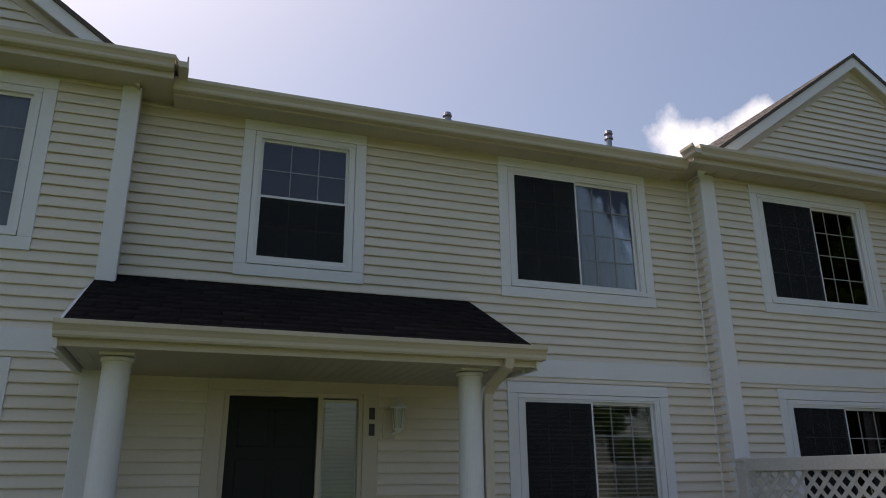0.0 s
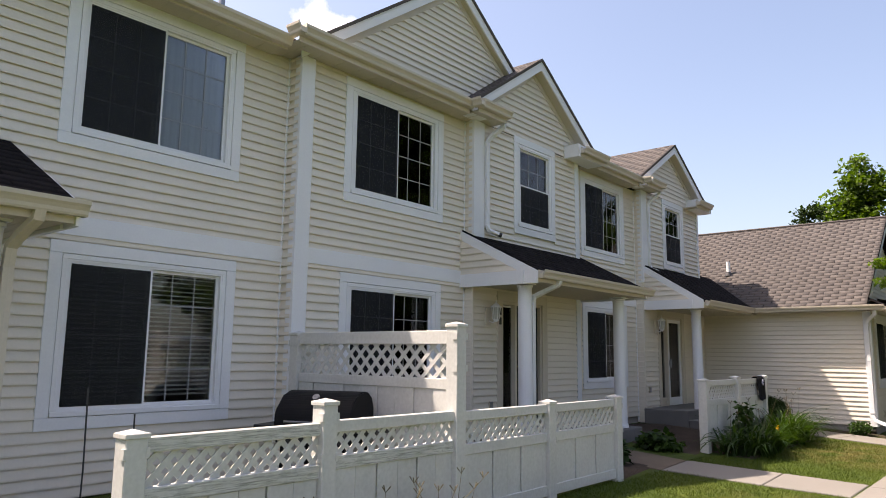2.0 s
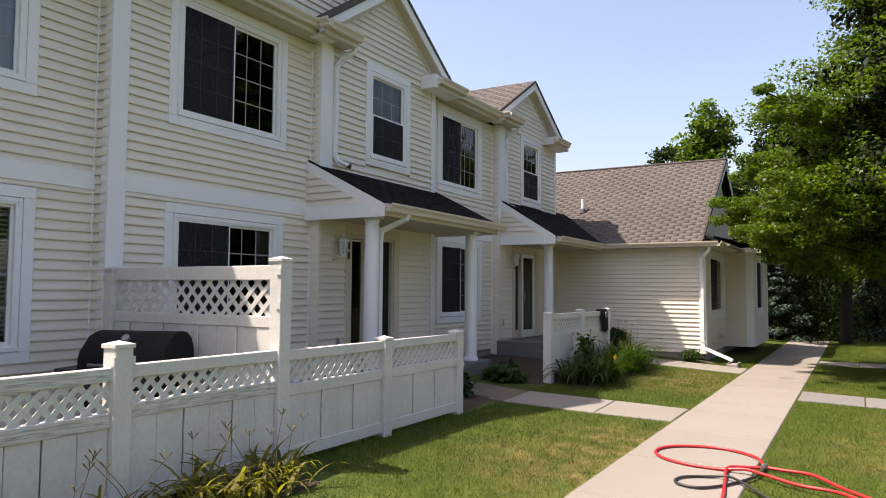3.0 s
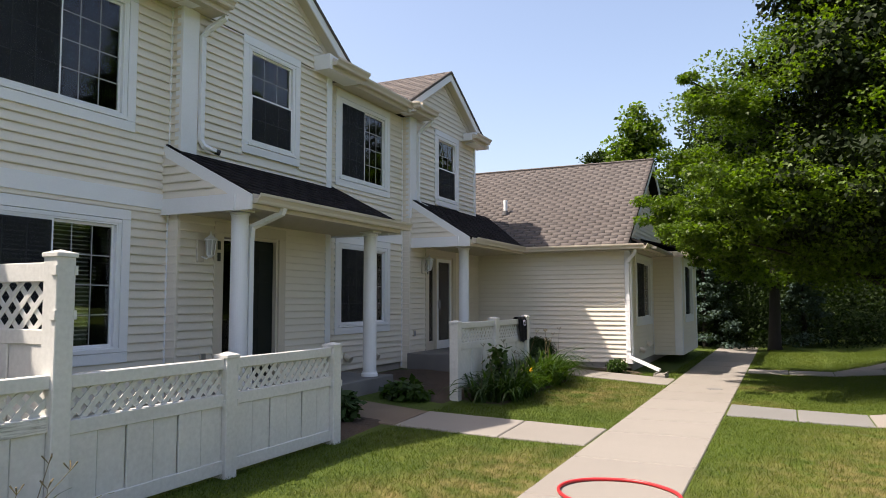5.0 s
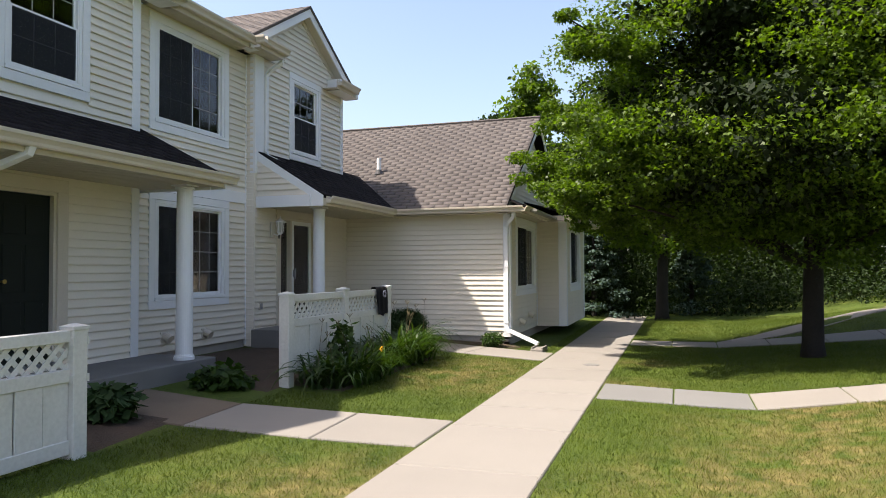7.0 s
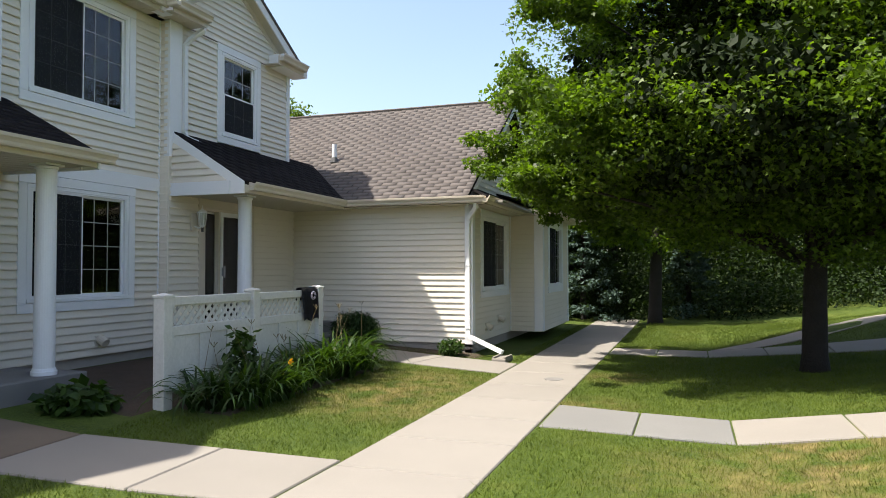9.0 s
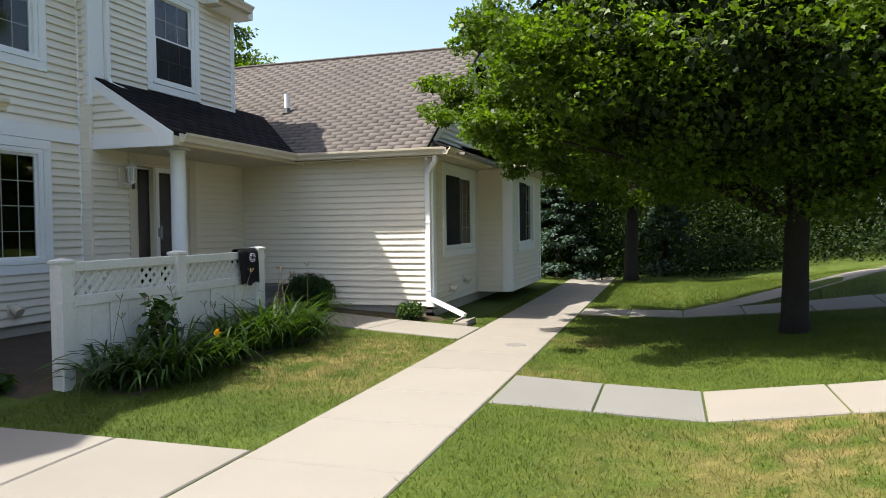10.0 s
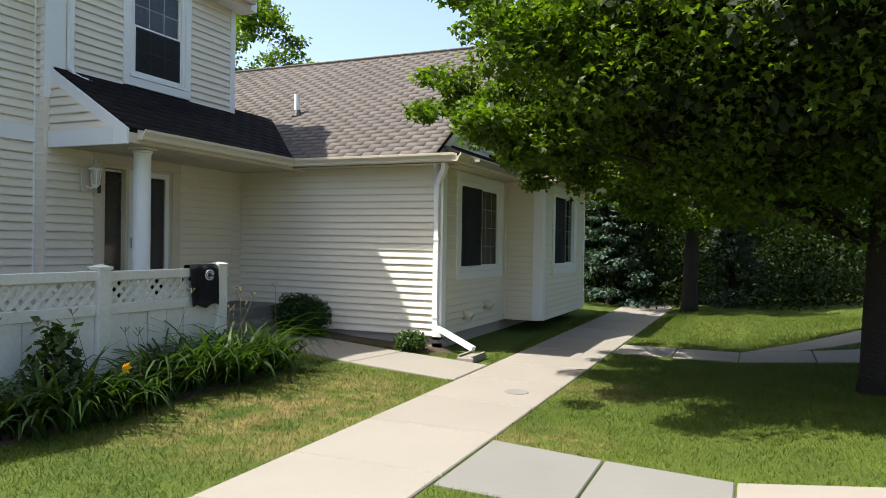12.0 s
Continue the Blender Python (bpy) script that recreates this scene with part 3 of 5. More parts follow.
# the far side, ends, floors and party walls that close the houses
for nm, d in (("wall_back", (-5, 17.78, 14.0, 14.14, 0, 5.3)), ("wall_end_left", (-5.14, -5.0, YB, 14.0, 0, 5.3)), ("wall_end_right", (17.88, 18.02, YC + 0.14, 14.0, 0, 5.3)), ("floor_upper", (-5, 17.6, YA + 0.15, 14, 2.72, 2.86)), ("floor_lower", (-5, 17.6, YA + 0.15, 14, 0.2, 0.45)), ("wall_rooms", (-5, 17.6, 10.0, 10.1, 0.45, 5.2)), ("wall_party_left", (2.35, 2.47, YA + 0.15, 14, 0.45, 5.2)), ("wall_party_middle", (8.8, 8.92, YA + 0.15, 14, 0.45, 5.2)), ("wall_party_right", (14.6, 14.72, YA + 0.15, 14, 0.45, 5.2)), ("ceiling", (-5, 17.78, YA, 14, EAVE, EAVE + 0.06))):
    bm = bmesh.new()
    box(bm, *d)
    solid(nm, bm, INTERIOR, "plain painted inner wall or floor of the houses")
bm = bmesh.new()
for x0, x1, y, top in ((-5, -0.76, YB, 0.31), (-0.76, 5.66, YA, 0.31), (5.66, 8.86, YB, 0.31), (8.86, 12.02, YC, 0.43), (12.02, 14.76, YB, 0.43), (14.76, 18.25, YC, 0.43)):
    box(bm, x0, x1, y + 0.015, y + 0.13, -0.2, top)
solid("foundation", bm, BLOCK, "low concrete foundation under the siding")


# corner boards and pilasters
def pilaster(name, x0, x1, y0, y1, z0, z1, label="white vertical corner board on siding"):
    bm = bmesh.new()
    box(bm, x0, x1, y0, y1, z0, z1, bevel=0.006)
    solid(name, bm, TRIM, label, "trim")


pilaster("trim_pilaster_left", -0.90, -0.735, YB - 0.04, YB + 0.05, 0.3, EAVE)
pilaster("trim_pilaster_middle", 5.635, 5.845, YB - 0.04, YB + 0.09, 0.3, EAVE)
pilaster("trim_pilaster_gabled", 8.835, 9.10, YC - 0.04, YC + 0.07, 3.2, EAVE)
for nm, x in (("trim_post_gabled", 8.832), ("trim_post_end", 14.732)):
    bm = bmesh.new()
    box(bm, x, x + 0.045, YC - 0.024, YB - 0.04, 0.42, 3.2, bevel=0.003)
    solid(nm, bm, SIDING, "narrow cream return board beside a porch", "trim")
pilaster("trim_corner_gabled", 11.90, 12.045, YC - 0.035, YC + 0.12, 0.42, EAVE)
pilaster("trim_pilaster_end", 14.735, 15.00, YC - 0.04, YC + 0.07, 3.2, EAVE)
pilaster("trim_corner_end", 17.93, 18.045, YC - 0.035, YC + 0.12, 3.0, EAVE)
for nm, x, y in (("trim_inner_corner", 5.645, YA), ("trim_inner_corner_b", 8.845, YB), ("trim_inner_corner_c", 14.745, YB)):
    pilaster(nm, x - 0.025, x + 0.012, y - 0.036, y, 0.32, EAVE, "thin cream inside corner post")


# ---- doors ----
def door(x0, x1, top, y, side, storm, label):
    """An entrance door in casing boards with a sidelight on one side; storm: a white-framed glass outer door."""
    count["door"] += 1
    ob = thing("door_%d" % count["door"], label, "door", kind="structure")
    w = 0.15
    for nm, d in (("head_casing", (x0, x1, y - 0.036, y, top - w, top)), ("side_casing", (x0, x0 + w, y - 0.034, y, SILL, top - w)), ("side_casing", (x1 - w, x1, y - 0.034, y, SILL, top - w))):
        boxed(nm, d, CREAM, ob, bevel=0.004)
    a, b, c, d = x0 + w, x1 - w, SILL, top - w
    boxed("threshold", (a, b, y - 0.02, y + 0.12, c - 0.03, c + 0.03), STEEL, ob)
    boxed("head_jamb", (a, b, y - 0.006, y + 0.12, d - 0.04, d), CREAM, ob)
    split = b - 0.40 if side == "right" else a + 0.40
    lx0, lx1, sx0, sx1 = (a + 0.04, split - 0.03, split + 0.02, b - 0.03) if side == "right" else (split + 0.03, b - 0.04, a + 0.03, split - 0.02)
    for j in (a, split - 0.025, b - 0.035):
        boxed("jamb", (j, j + 0.045, y - 0.004, y + 0.12, c + 0.03, d - 0.04), CREAM, ob)
    leaf = boxed("door_leaf", (lx0, lx1, y + 0.05, y + 0.095, c + 0.03, d - 0.04), DOOR, ob, "very dark green panelled leaf", bevel=0.003)
    wd, ht = lx1 - lx0, d - c - 0.1
    for i in range(2):
        for k, (p, q) in enumerate(((0.08, 0.36), (0.42, 0.70), (0.76, 0.94))):
            u0 = lx0 + wd * (0.12 + 0.41 * i)
            boxed("raised_panel", (u0, u0 + wd * 0.34, y + 0.042, y + 0.05, c + 0.05 + ht * p, c + 0.05 + ht * q), DOOR, leaf, bevel=0.003)
    bm = bmesh.new()
    kx = lx0 + 0.07 if side == "right" else lx0 + 0.07
    tube(bm, [(kx, y + 0.05, c + 0.95), (kx, y + 0.01, c + 0.95), (kx, y - 0.005, c + 0.95)], [0.012, 0.012, 0.026], 10)
    part("door_knob", bm, BRASS, leaf)
    g = boxed("sidelight_pane", (sx0 + 0.03, sx1 - 0.02, y + 0.06, y + 0.066, c + 0.25, d - 0.08), GLASS, ob)
    g.visible_shadow = False
    boxed("sidelight_foot", (sx0, sx1, y + 0.045, y + 0.08, c + 0.03, c + 0.25), CREAM, ob)
    bl = boxed("sidelight_blind", (sx0, sx1, y + 0.084, y + 0.088, c + 0.30, d - 0.05), BLIND, ob, "pale crinkled shade behind the glass")
    bm = bmesh.new()
    box(bm, sx0 + 0.004, sx1 - 0.004, -0.008, 0.004, -0.001, 0.001)
    fold = mesh_of("fold", bm, BLIND)
    for k in range(int((d - c - 0.40) / 0.036)):
        piece("fold", fold, bl, pose(0, y + 0.078, c + 0.33 + 0.036 * k, 35 + 20 * math.sin(k * 2.3)))
    if storm:
        st = thing("storm_door", "white-framed glass storm door with closer", "door")
        q = (lx0, lx1, c + 0.03, d - 0.04)
        bm = bmesh.new()
        f = 0.07
        for e in ((q[0], q[1], q[2], q[2] + 0.22), (q[0], q[1], q[3] - f, q[3]), (q[0], q[0] + f, q[2] + 0.22, q[3] - f), (q[1] - f, q[1], q[2] + 0.22, q[3] - f)):
            box(bm, e[0], e[1], y - 0.004, y + 0.028, e[2], e[3])
        part("door_frame", bm, TRIM, st)
        g = boxed("pane", (q[0] + f, q[1] - f, y + 0.010, y + 0.016, q[2] + 0.22, q[3] - f), GLASS, st)
        g.visible_shadow = False
        boxed("handle", (q[0] + 0.04, q[0] + 0.07, y - 0.05, y - 0.03, c + 0.9, c + 1.1), STEEL, st)
        boxed("latch_plate", (q[0] + 0.03, q[0] + 0.08, y - 0.03, y - 0.004, c + 0.93, c + 1.07), STEEL, st)
    return ob


door(*DOOR_A, YA, "right", False, "dark green entrance door with cream casing and a sidelight")
door(*DOOR_C, YC, "left", False, "dark green entrance door with cream casing and a sidelight")
door(*DOOR_E, YC, "left", True, "entrance door behind a white storm door, with a sidelight")


def number_bars(x, y, z):
    """House number, kept as two plain upright bars."""
    for k in range(2):
        bm = bmesh.new()
        box(bm, x - 0.028, x + 0.028, y - 0.042, y - 0.035, z - 0.15 * k - 0.055, z - 0.15 * k + 0.055, bevel=0.002)
        solid("house_number", bm, NUMBER, "black number plaque fixed on a door casing", "number", kind="object", group="house numbers")


number_bars(1.635, YA, 2.26)
number_bars(9.525, YC, 2.30)
number_bars(15.495, YC, 2.33)


def wall_lantern(x, y, z):
    ob = thing("wall_lantern", "weathered white coach lantern on a porch wall", "lamp", pose(x, y, z), "porch lanterns")
    boxed("back_plate", (-0.10, 0.02, -0.03, 0.0, -0.19, 0.08), CREAM, ob, bevel=0.006)
    bm = bmesh.new()
    tube(bm, [(-0.03, -0.02, -0.12), (-0.01, -0.09, -0.15), (0.03, -0.12, -0.11)], 0.010, 8)
    part("bracket", bm, TRIM, ob)
    bm = bmesh.new()
    tube(bm, [(0.03, -0.12, -0.10), (0.03, -0.12, 0.08)], [0.045, 0.065], 6)
    part("lamp_glass", bm, LAMP_GLASS, ob)
    for k in range(6):
        a = math.tau * k / 6
        bm = bmesh.new()
        tube(bm, [(0.03 + 0.047 * math.cos(a), -0.12 + 0.047 * math.sin(a), -0.10), (0.03 + 0.067 * math.cos(a), -0.12 + 0.067 * math.sin(a), 0.08)], 0.006, 5)
        part("cage_bar", bm, TRIM, ob)
    bm = bmesh.new()
    tube(bm, [(0.03, -0.12, 0.08), (0.03, -0.12, 0.095), (0.03, -0.12, 0.14), (0.03, -0.12, 0.155), (0.03, -0.12, 0.20)], [0.085, 0.085, 0.025, 0.012, 0.004], 12)
    part("cap", bm, TRIM, ob)
    bm = bmesh.new()
    tube(bm, [(0.03, -0.12, -0.14), (0.03, -0.12, -0.12), (0.03, -0.12, -0.10)], [0.012, 0.035, 0.050], 10)
    part("base_cup", bm, TRIM, ob)


wall_lantern(1.84, YA - 0.018, 2.22)
wall_lantern(9.24, YC - 0.018, 2.26)
wall_lantern(15.31, YC - 0.035, 2.32)


# ---- roofs ----
def roof_slab(bm, corners, thick=0.06):
    """A sheet over four corners given all round, with its thickness below."""
    top = [bm.verts.new(c) for c in corners]
    low = [bm.verts.new((c[0], c[1], c[2] - thick)) for c in corners]
    bm.faces.new(top)
    bm.faces.new(low[::-1])
    for i in range(4):
        bm.faces.new((top[i], low[i], low[(i + 1) % 4], top[(i + 1) % 4]))


def shingle_tabs(origin, along, up, length, height, expo=0.142, tab=0.305, seed=1, keep=None):
    """Rows of single shingle tabs on a slope as numpy corners: (n, 8, 3) boxes with a thin wedge shape."""
    rng = np.random.default_rng(abs(seed))
    o, a, u = (np.array(v, float) for v in (origin, along, up))
    a, u = a / np.linalg.norm(a), u / np.linalg.norm(u)
    nrm = np.cross(a, u)
    nrm = nrm if nrm[2] > 0 else -nrm
    out = []
    for r in range(int(height / expo) + 1):
        s0 = r * expo
        h = min(expo - 0.005, height - s0)
        if h < 0.03:
            continue
        at = -tab * (0.5 * (r % 2) + 0.08 * rng.uniform(0, 1))
        while at < length:
            w = tab
            x0, x1 = max(0, at), min(length, at + w - 0.009)
            if x1 - x0 > 0.02:
                t = rng.uniform(0.0030, 0.0042)
                drop = rng.uniform(0, 0.0012)
                q = [o + a * x + u * (s0 + v) + nrm * n for v, n0 in ((-drop, 0), (h, 0)) for x in (x0, x1) for n in ((0.0, t) if v <= 0 else (0.0, t * 0.9))]
                out.append(q)
            at += w
    return np.array(out)


TAB_FACES = np.array([(1, 3, 7, 5), (0, 2, 3, 1), (0, 1, 5, 4), (2, 6, 7, 3), (4, 5, 7, 6)])


def joined_tabs(name, tabs, mat, parent):
    n = len(tabs)
    faces = (TAB_FACES[None] + 8 * np.arange(n)[:, None, None]).reshape(-1, 4)
    ob = new(name, mesh_from(name, tabs.reshape(-1, 3), faces, mat))
    ob.parent = parent
    ob["kind"] = "stuff"
    return ob


def gutter(name, x0, x1, y, z, facing="south", label="cream ogee gutter along an eave"):
    """A K-profile gutter; its back stands on the fascia at y, its rim at z."""
    prof = [(0.0, 0.0), (0.0, -0.115), (-0.075, -0.115), (-0.085, -0.100), (-0.088, -0.075), (-0.105, -0.050), (-0.122, -0.032), (-0.125, -0.008), (-0.125, 0.0), (-0.112, 0.0), (-0.112, -0.010), (-0.08, -0.055), (-0.012, -0.055), (-0.012, 0.0)]
    bm = bmesh.new()
    prism(bm, prof, 0.0, x1 - x0, "x")
    ob = solid(name, bm, CREAM, label, "gutter")
    ob.matrix_basis = pose(x0, y, z) if facing == "south" else pose(y, x1, z, 0, 0, -90)
    return ob


def eave_box(name, x0, x1, y0, y1, z0=EAVE, z1=5.36):
    """Soffit panel and fascia of an upper eave, with the fine grooves of the soffit."""
    bm = bmesh.new()
    box(bm, x0, x1, y0 + 0.02, y1, z0, z0 + 0.015)
    for i in range(int((x1 - x0) / 0.30)):
        x = x0 + 0.3 * i + 0.15
        box(bm, x, x + 0.012, y0 + 0.03, y1, z0 - 0.004, z0)
    solid(name, bm, SOFFIT, "beige vented soffit under an eave")
    bm = bmesh.new()
    box(bm, x0, x1, y0, y0 + 0.02, z0 - 0.015, z1)
    solid(name.replace("soffit", "fascia"), bm, CREAM, "cream fascia board along an eave")


SL = 0.48
YE_A, YE_B, YE_C = YA - 0.33, YB - 0.33, YC - 0.33
for nm, x0, x1, ye, yw in (("left", -5.2, -0.45, YE_B, YA), ("recessed", -0.45, 5.36, YE_A, YA + 0.05), ("middle", 5.36, 8.56, YE_B, YA), ("gabled", 8.56, 9.30, YE_C, YB + 0.02), ("gabled_far", 11.62, 12.55, YE_C, YC), ("between", 12.30, 14.46, YE_B, YB), ("end", 14.46, 15.2, YE_C, YC), ("end_far", 17.2, 18.05, YE_C, YC)):
    drop = 0.085 if nm == "recessed" else 0.0
    eave_box("soffit_" + nm, x0, x1, ye, yw, EAVE - drop * 0.5, 5.36 - drop)
    gutter("gutter_" + nm, x0, x1, ye, 5.385 - drop)
for nm, x, y0, y1 in (("a", 5.36, YE_B, YE_A), ("b", 8.56, YE_C, YE_B), ("c", 14.46, YE_C, YE_B)):
    gutter("gutter_turn_" + nm, y0 - 0.125, y1 - 0.12, x, 5.385, "west")
for nm, x in (("left", -0.45),):
    gutter("gutter_turn_" + nm, YE_B - 0.125, YE_A - 0.12, x + 0.12, 5.385, "west")

main_roof = thing("roof_main", "brown asphalt shingle roof of the two-storey row", "roof", kind="structure")
bm = bmesh.new()
for x0, x1, ye, zr, cut in ((-5.4, -0.45, YE_B, 5.40, 0), (-0.45, 5.36, YE_A, 5.315, 0), (5.36, 8.70, YE_A, 5.315, 0), (8.70, 12.2, YE_B, 5.40, 0.75), (12.2, 14.6, YE_B, 5.40, 0), (14.6, 18.26, YE_B, 5.40, 0.75)):
    y0, z0, top = ye - 0.03 + cut, zr + SL * cut, 5.40 + SL * (12.0 - ye)
    roof_slab(bm, [(x0, y0, z0), (x1, y0, z0), (x1, 12.0, top), (x0, 12.0, top)])
    roof_slab(bm, [(x1, 17.6, 5.40), (x0, 17.6, 5.40), (x0, 12.0, top), (x1, 12.0, top)])
part("roof_deck", bm, SHINGLE, main_roof)


def gable(name, xc, half, wall_half, peak, yf, rake_y, z_base, back, label, slope=0.68):
    """A front gable: sided triangle, white rake boards, frieze boards and two shingled slopes running back."""
    ob = thing(name, label, "gable", kind="structure")
    zb = peak - slope * half
    bm = bmesh.new()
    for s in (-1, 1):
        roof_slab(bm, [(xc, rake_y - 0.02, peak), (xc + s * half, rake_y - 0.02, zb), (xc + s * half, back, zb), (xc, back, peak)], 0.05)
    part("roof_deck", bm, SHINGLE, ob)
    run = math.hypot(half, slope * half)
    for s in (-1, 1):
        tabs = shingle_tabs((xc + s * half, rake_y - 0.02, zb), (0, 1, 0), (-s * half, 0, slope * half), back - rake_y, run, seed=int(xc * 10) + s + 3)
        joined_tabs("shingles", tabs, SHINGLE, ob)
    for s in (-1, 1):
        bm = bmesh.new()
        o = [(xc, peak - 0.045), (xc + s * half, zb - 0.045), (xc + s * half, zb - 0.20), (xc, peak - 0.21)]
        prism(bm, o, rake_y, rake_y + 0.025)
        part("rake_board", bm, TRIM, ob, "white rake board")
        bm = bmesh.new()
        prism(bm, [(xc, peak - 0.20), (xc + s * half, zb - 0.19), (xc + s * half, zb - 0.205), (xc, peak - 0.215)], rake_y + 0.02, yf)
        part("rake_soffit", bm, SOFFIT, ob)
        bm = bmesh.new()
        wh = min(half, (peak - 0.21 - z_base) / slope, wall_half or half)
        prism(bm, [(xc, peak - 0.21), (xc + s * wh, peak - 0.21 - slope * wh), (xc + s * (wh - 0.02), peak - 0.31 - slope * (wh - 0.02)), (xc, peak - 0.31)], yf - 0.034, yf)
        part("frieze_board", bm, CREAM, ob)
        if wall_half:
            bm = bmesh.new()
            prism(bm, [(xc + s * half, zb - 0.203), (xc + s * wall_half, zb - 0.203), (xc + s * wall_half, zb - 0.205 + slope * (half - wall_half))], rake_y + 0.006, yf)
            part("eave_return", bm, TRIM, ob, "white boxed end of the eave")
    bm = bmesh.new()
    wh = (peak - 0.2 - z_base) / slope
    wh = min(wh, max(wall_half, 0.1)) if wall_half else wh
    z_side = peak - 0.2 - slope * wh
    prism(bm, [(xc - wh, z_base), (xc + wh, z_base), (xc + wh, z_side), (xc, peak - 0.2), (xc - wh, z_side)], yf, yf + 0.1)
    part("gable_wall", bm, SIDING, ob)
    z = z_base
    while z < peak - 0.35:
        w0, w1 = (max(0.03, min(wh, (peak - 0.225 - h) / slope)) for h in (z, z + LAP))
        piece("siding_board", slant_board(-w0, w0, -w1, w1), ob, pose(xc, yf, z))
        z += LAP
    return ob


gable("gable_big_left", -3.75, 3.0, 0, 7.54, YB + 0.02, YB - 0.12, 5.44, 10.4, "wide front gable with cream siding and white rakes", 0.718)
gable("gable_big_middle", 8.56, 3.0, 0, 7.48, YB + 0.02, YB - 0.12, 5.44, 10.4, "wide front gable with cream siding and white rakes", 0.718)
gable("gable_bay_middle", 10.53, 1.95, 1.58, 6.73, YC, YC - 0.20, EAVE + 0.02, 9.4, "narrow front gable over a siding bay", 0.672)
gable("gable_bay_end", 16.31, 1.95, 1.70, 6.57, YC, YC - 0.20, EAVE + 0.02, 9.4, "narrow front gable over a siding bay", 0.59)


def eave_return(x0, x1, name):
    bm = bmesh.new()
    prism(bm, [(x0, 5.20), (x1, 5.20), (x1, 5.36), (x0, 5.44)], YC - 0.32, YC)
    solid(name, bm, TRIM, "white boxed eave return at a gable foot", "trim")


eave_return(11.55, 12.45, "trim_eave_return")
eave_return(17.35, 18.2, "trim_eave_return_end")

# flat-shed porch roofs


def porch(name, x0, x1, y_eave, z_eave, y_wall, z_wall, left_side, label, post_x, pillar_label):
    ob = thing(name, label, "porch roof", kind="structure")
    bm = bmesh.new()
    roof_slab(bm, [(x0, y_eave, z_eave), (x1, y_eave, z_eave), (x1, y_wall, z_wall), (x0, y_wall, z_wall)], 0.05)
    part("roof_deck", bm, SHADED_SHINGLE, ob)
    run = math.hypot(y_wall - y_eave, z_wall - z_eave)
    joined_tabs("shingles", shingle_tabs((x0, y_eave - 0.01, z_eave), (1, 0, 0), (0, y_wall - y_eave, z_wall - z_eave), x1 - x0, run, seed=int(x0 * 7) + 40), SHADED_SHINGLE, ob)
    bm = bmesh.new()
    zs = z_eave - 0.155
    box(bm, x0 + 0.03, x1 - 0.03, y_eave + 0.03, y_wall - 0.02, zs, zs + 0.02)
    n = int((x1 - x0) / 0.1)
    for i in range(n):
        x = x0 + 0.05 + (x1 - x0 - 0.1) * i / n
        box(bm, x, x + 0.006, y_eave + 0.05, y_wall - 0.03, zs - 0.003, zs)
    part("porch_ceiling", bm, SOFFIT, ob, "beige grooved soffit panels")
    boxed("fascia", (x0, x1, y_eave, y_eave + 0.03, zs - 0.01, z_eave - 0.05), CREAM, ob)
    sides = [(x0, -1)] + ([(x1, 1)] if left_side == "both" else [])
    for x, s in sides:
        a, b = (x - 0.03, x) if s < 0 else (x, x + 0.03)
        bm = bmesh.new()
        k = (z_wall - z_eave) / (y_wall - y_eave)
        z_in = z_eave + 0.20 * k - 0.155
        prism(bm, [(y_eave - 0.02, z_eave - 0.014), (y_wall, z_wall - 0.014), (y_wall, z_wall - 0.155), (y_eave + 0.20, z_in), (y_eave + 0.20, zs - 0.03), (y_eave - 0.02, zs - 0.03)], a, b, "x")
        part("rake_board", bm, TRIM, ob, "white rake board")
        bm = bmesh.new()
        prism(bm, [(y_eave + 0.20, zs + 0.10), (y_wall, zs + 0.10), (y_wall, z_wall - 0.15), (y_eave + 0.20, z_in + 0.005)], a + 0.012, b - 0.004, "x")
        part("side_panel", bm, SIDING, ob)
        z = zs + 0.16
        while s < 0 and z < z_wall - 0.18:
            foot, head = (max(0.02, min(y_wall - y_eave - 0.20, (z_wall - 0.15 - h) / k)) for h in (z, z + LAP))
            piece("siding_board", slant_board(0, foot, 0, head), ob, pose(a + 0.016, y_wall, z, 0, 0, -90))
            z += LAP
        boxed("beam_board", (a - 0.020, b - 0.002, y_eave + 0.20, y_wall, zs - 0.03, zs + 0.16), TRIM, ob, "white beam board")
    for px in post_x:
        pillar(px, y_eave + 0.35, zs)
    return ob


def pillar(x, y, top):
    z0 = 0.44
    ob = thing("porch_column", "round white porch column with plain cap and base", "column", pose(x, y, z0), "porch columns")
    h = top - z0
    bm = bmesh.new()
    tube(bm, [(0, 0, 0.06), (0, 0, h * 0.33), (0, 0, h - 0.10)], [0.104, 0.103, 0.099], 28)
    part("shaft", bm, TRIM, ob, smooth=False)
    bm = bmesh.new()
    tube(bm, [(0, 0, 0), (0, 0, 0.04), (0, 0, 0.045), (0, 0, 0.07)], [0.126, 0.126, 0.118, 0.110], 28)
    part("base", bm, TRIM, ob)
    bm = bmesh.new()
    tube(bm, [(0, 0, h - 0.11), (0, 0, h - 0.06), (0, 0, h - 0.055), (0, 0, h - 0.03)], [0.098, 0.103, 0.115, 0.115], 28)
    box(bm, -0.118, 0.118, -0.118, 0.118, h - 0.02, h)
    part("cap", bm, TRIM, ob)


porch("porch_roof_left", -0.90, 2.66, 5.45, 2.70, YA, 3.44, "both", "shed roof of shade-darkened shingles over an entrance porch", (-0.55, 2.21), "")
porch("porch_roof_middle", 8.78, 12.25, 5.36, 2.80, YC + 0.17, 3.50, "both", "shed roof of shade-darkened shingles over an entrance porch", (9.0, 11.93), "")
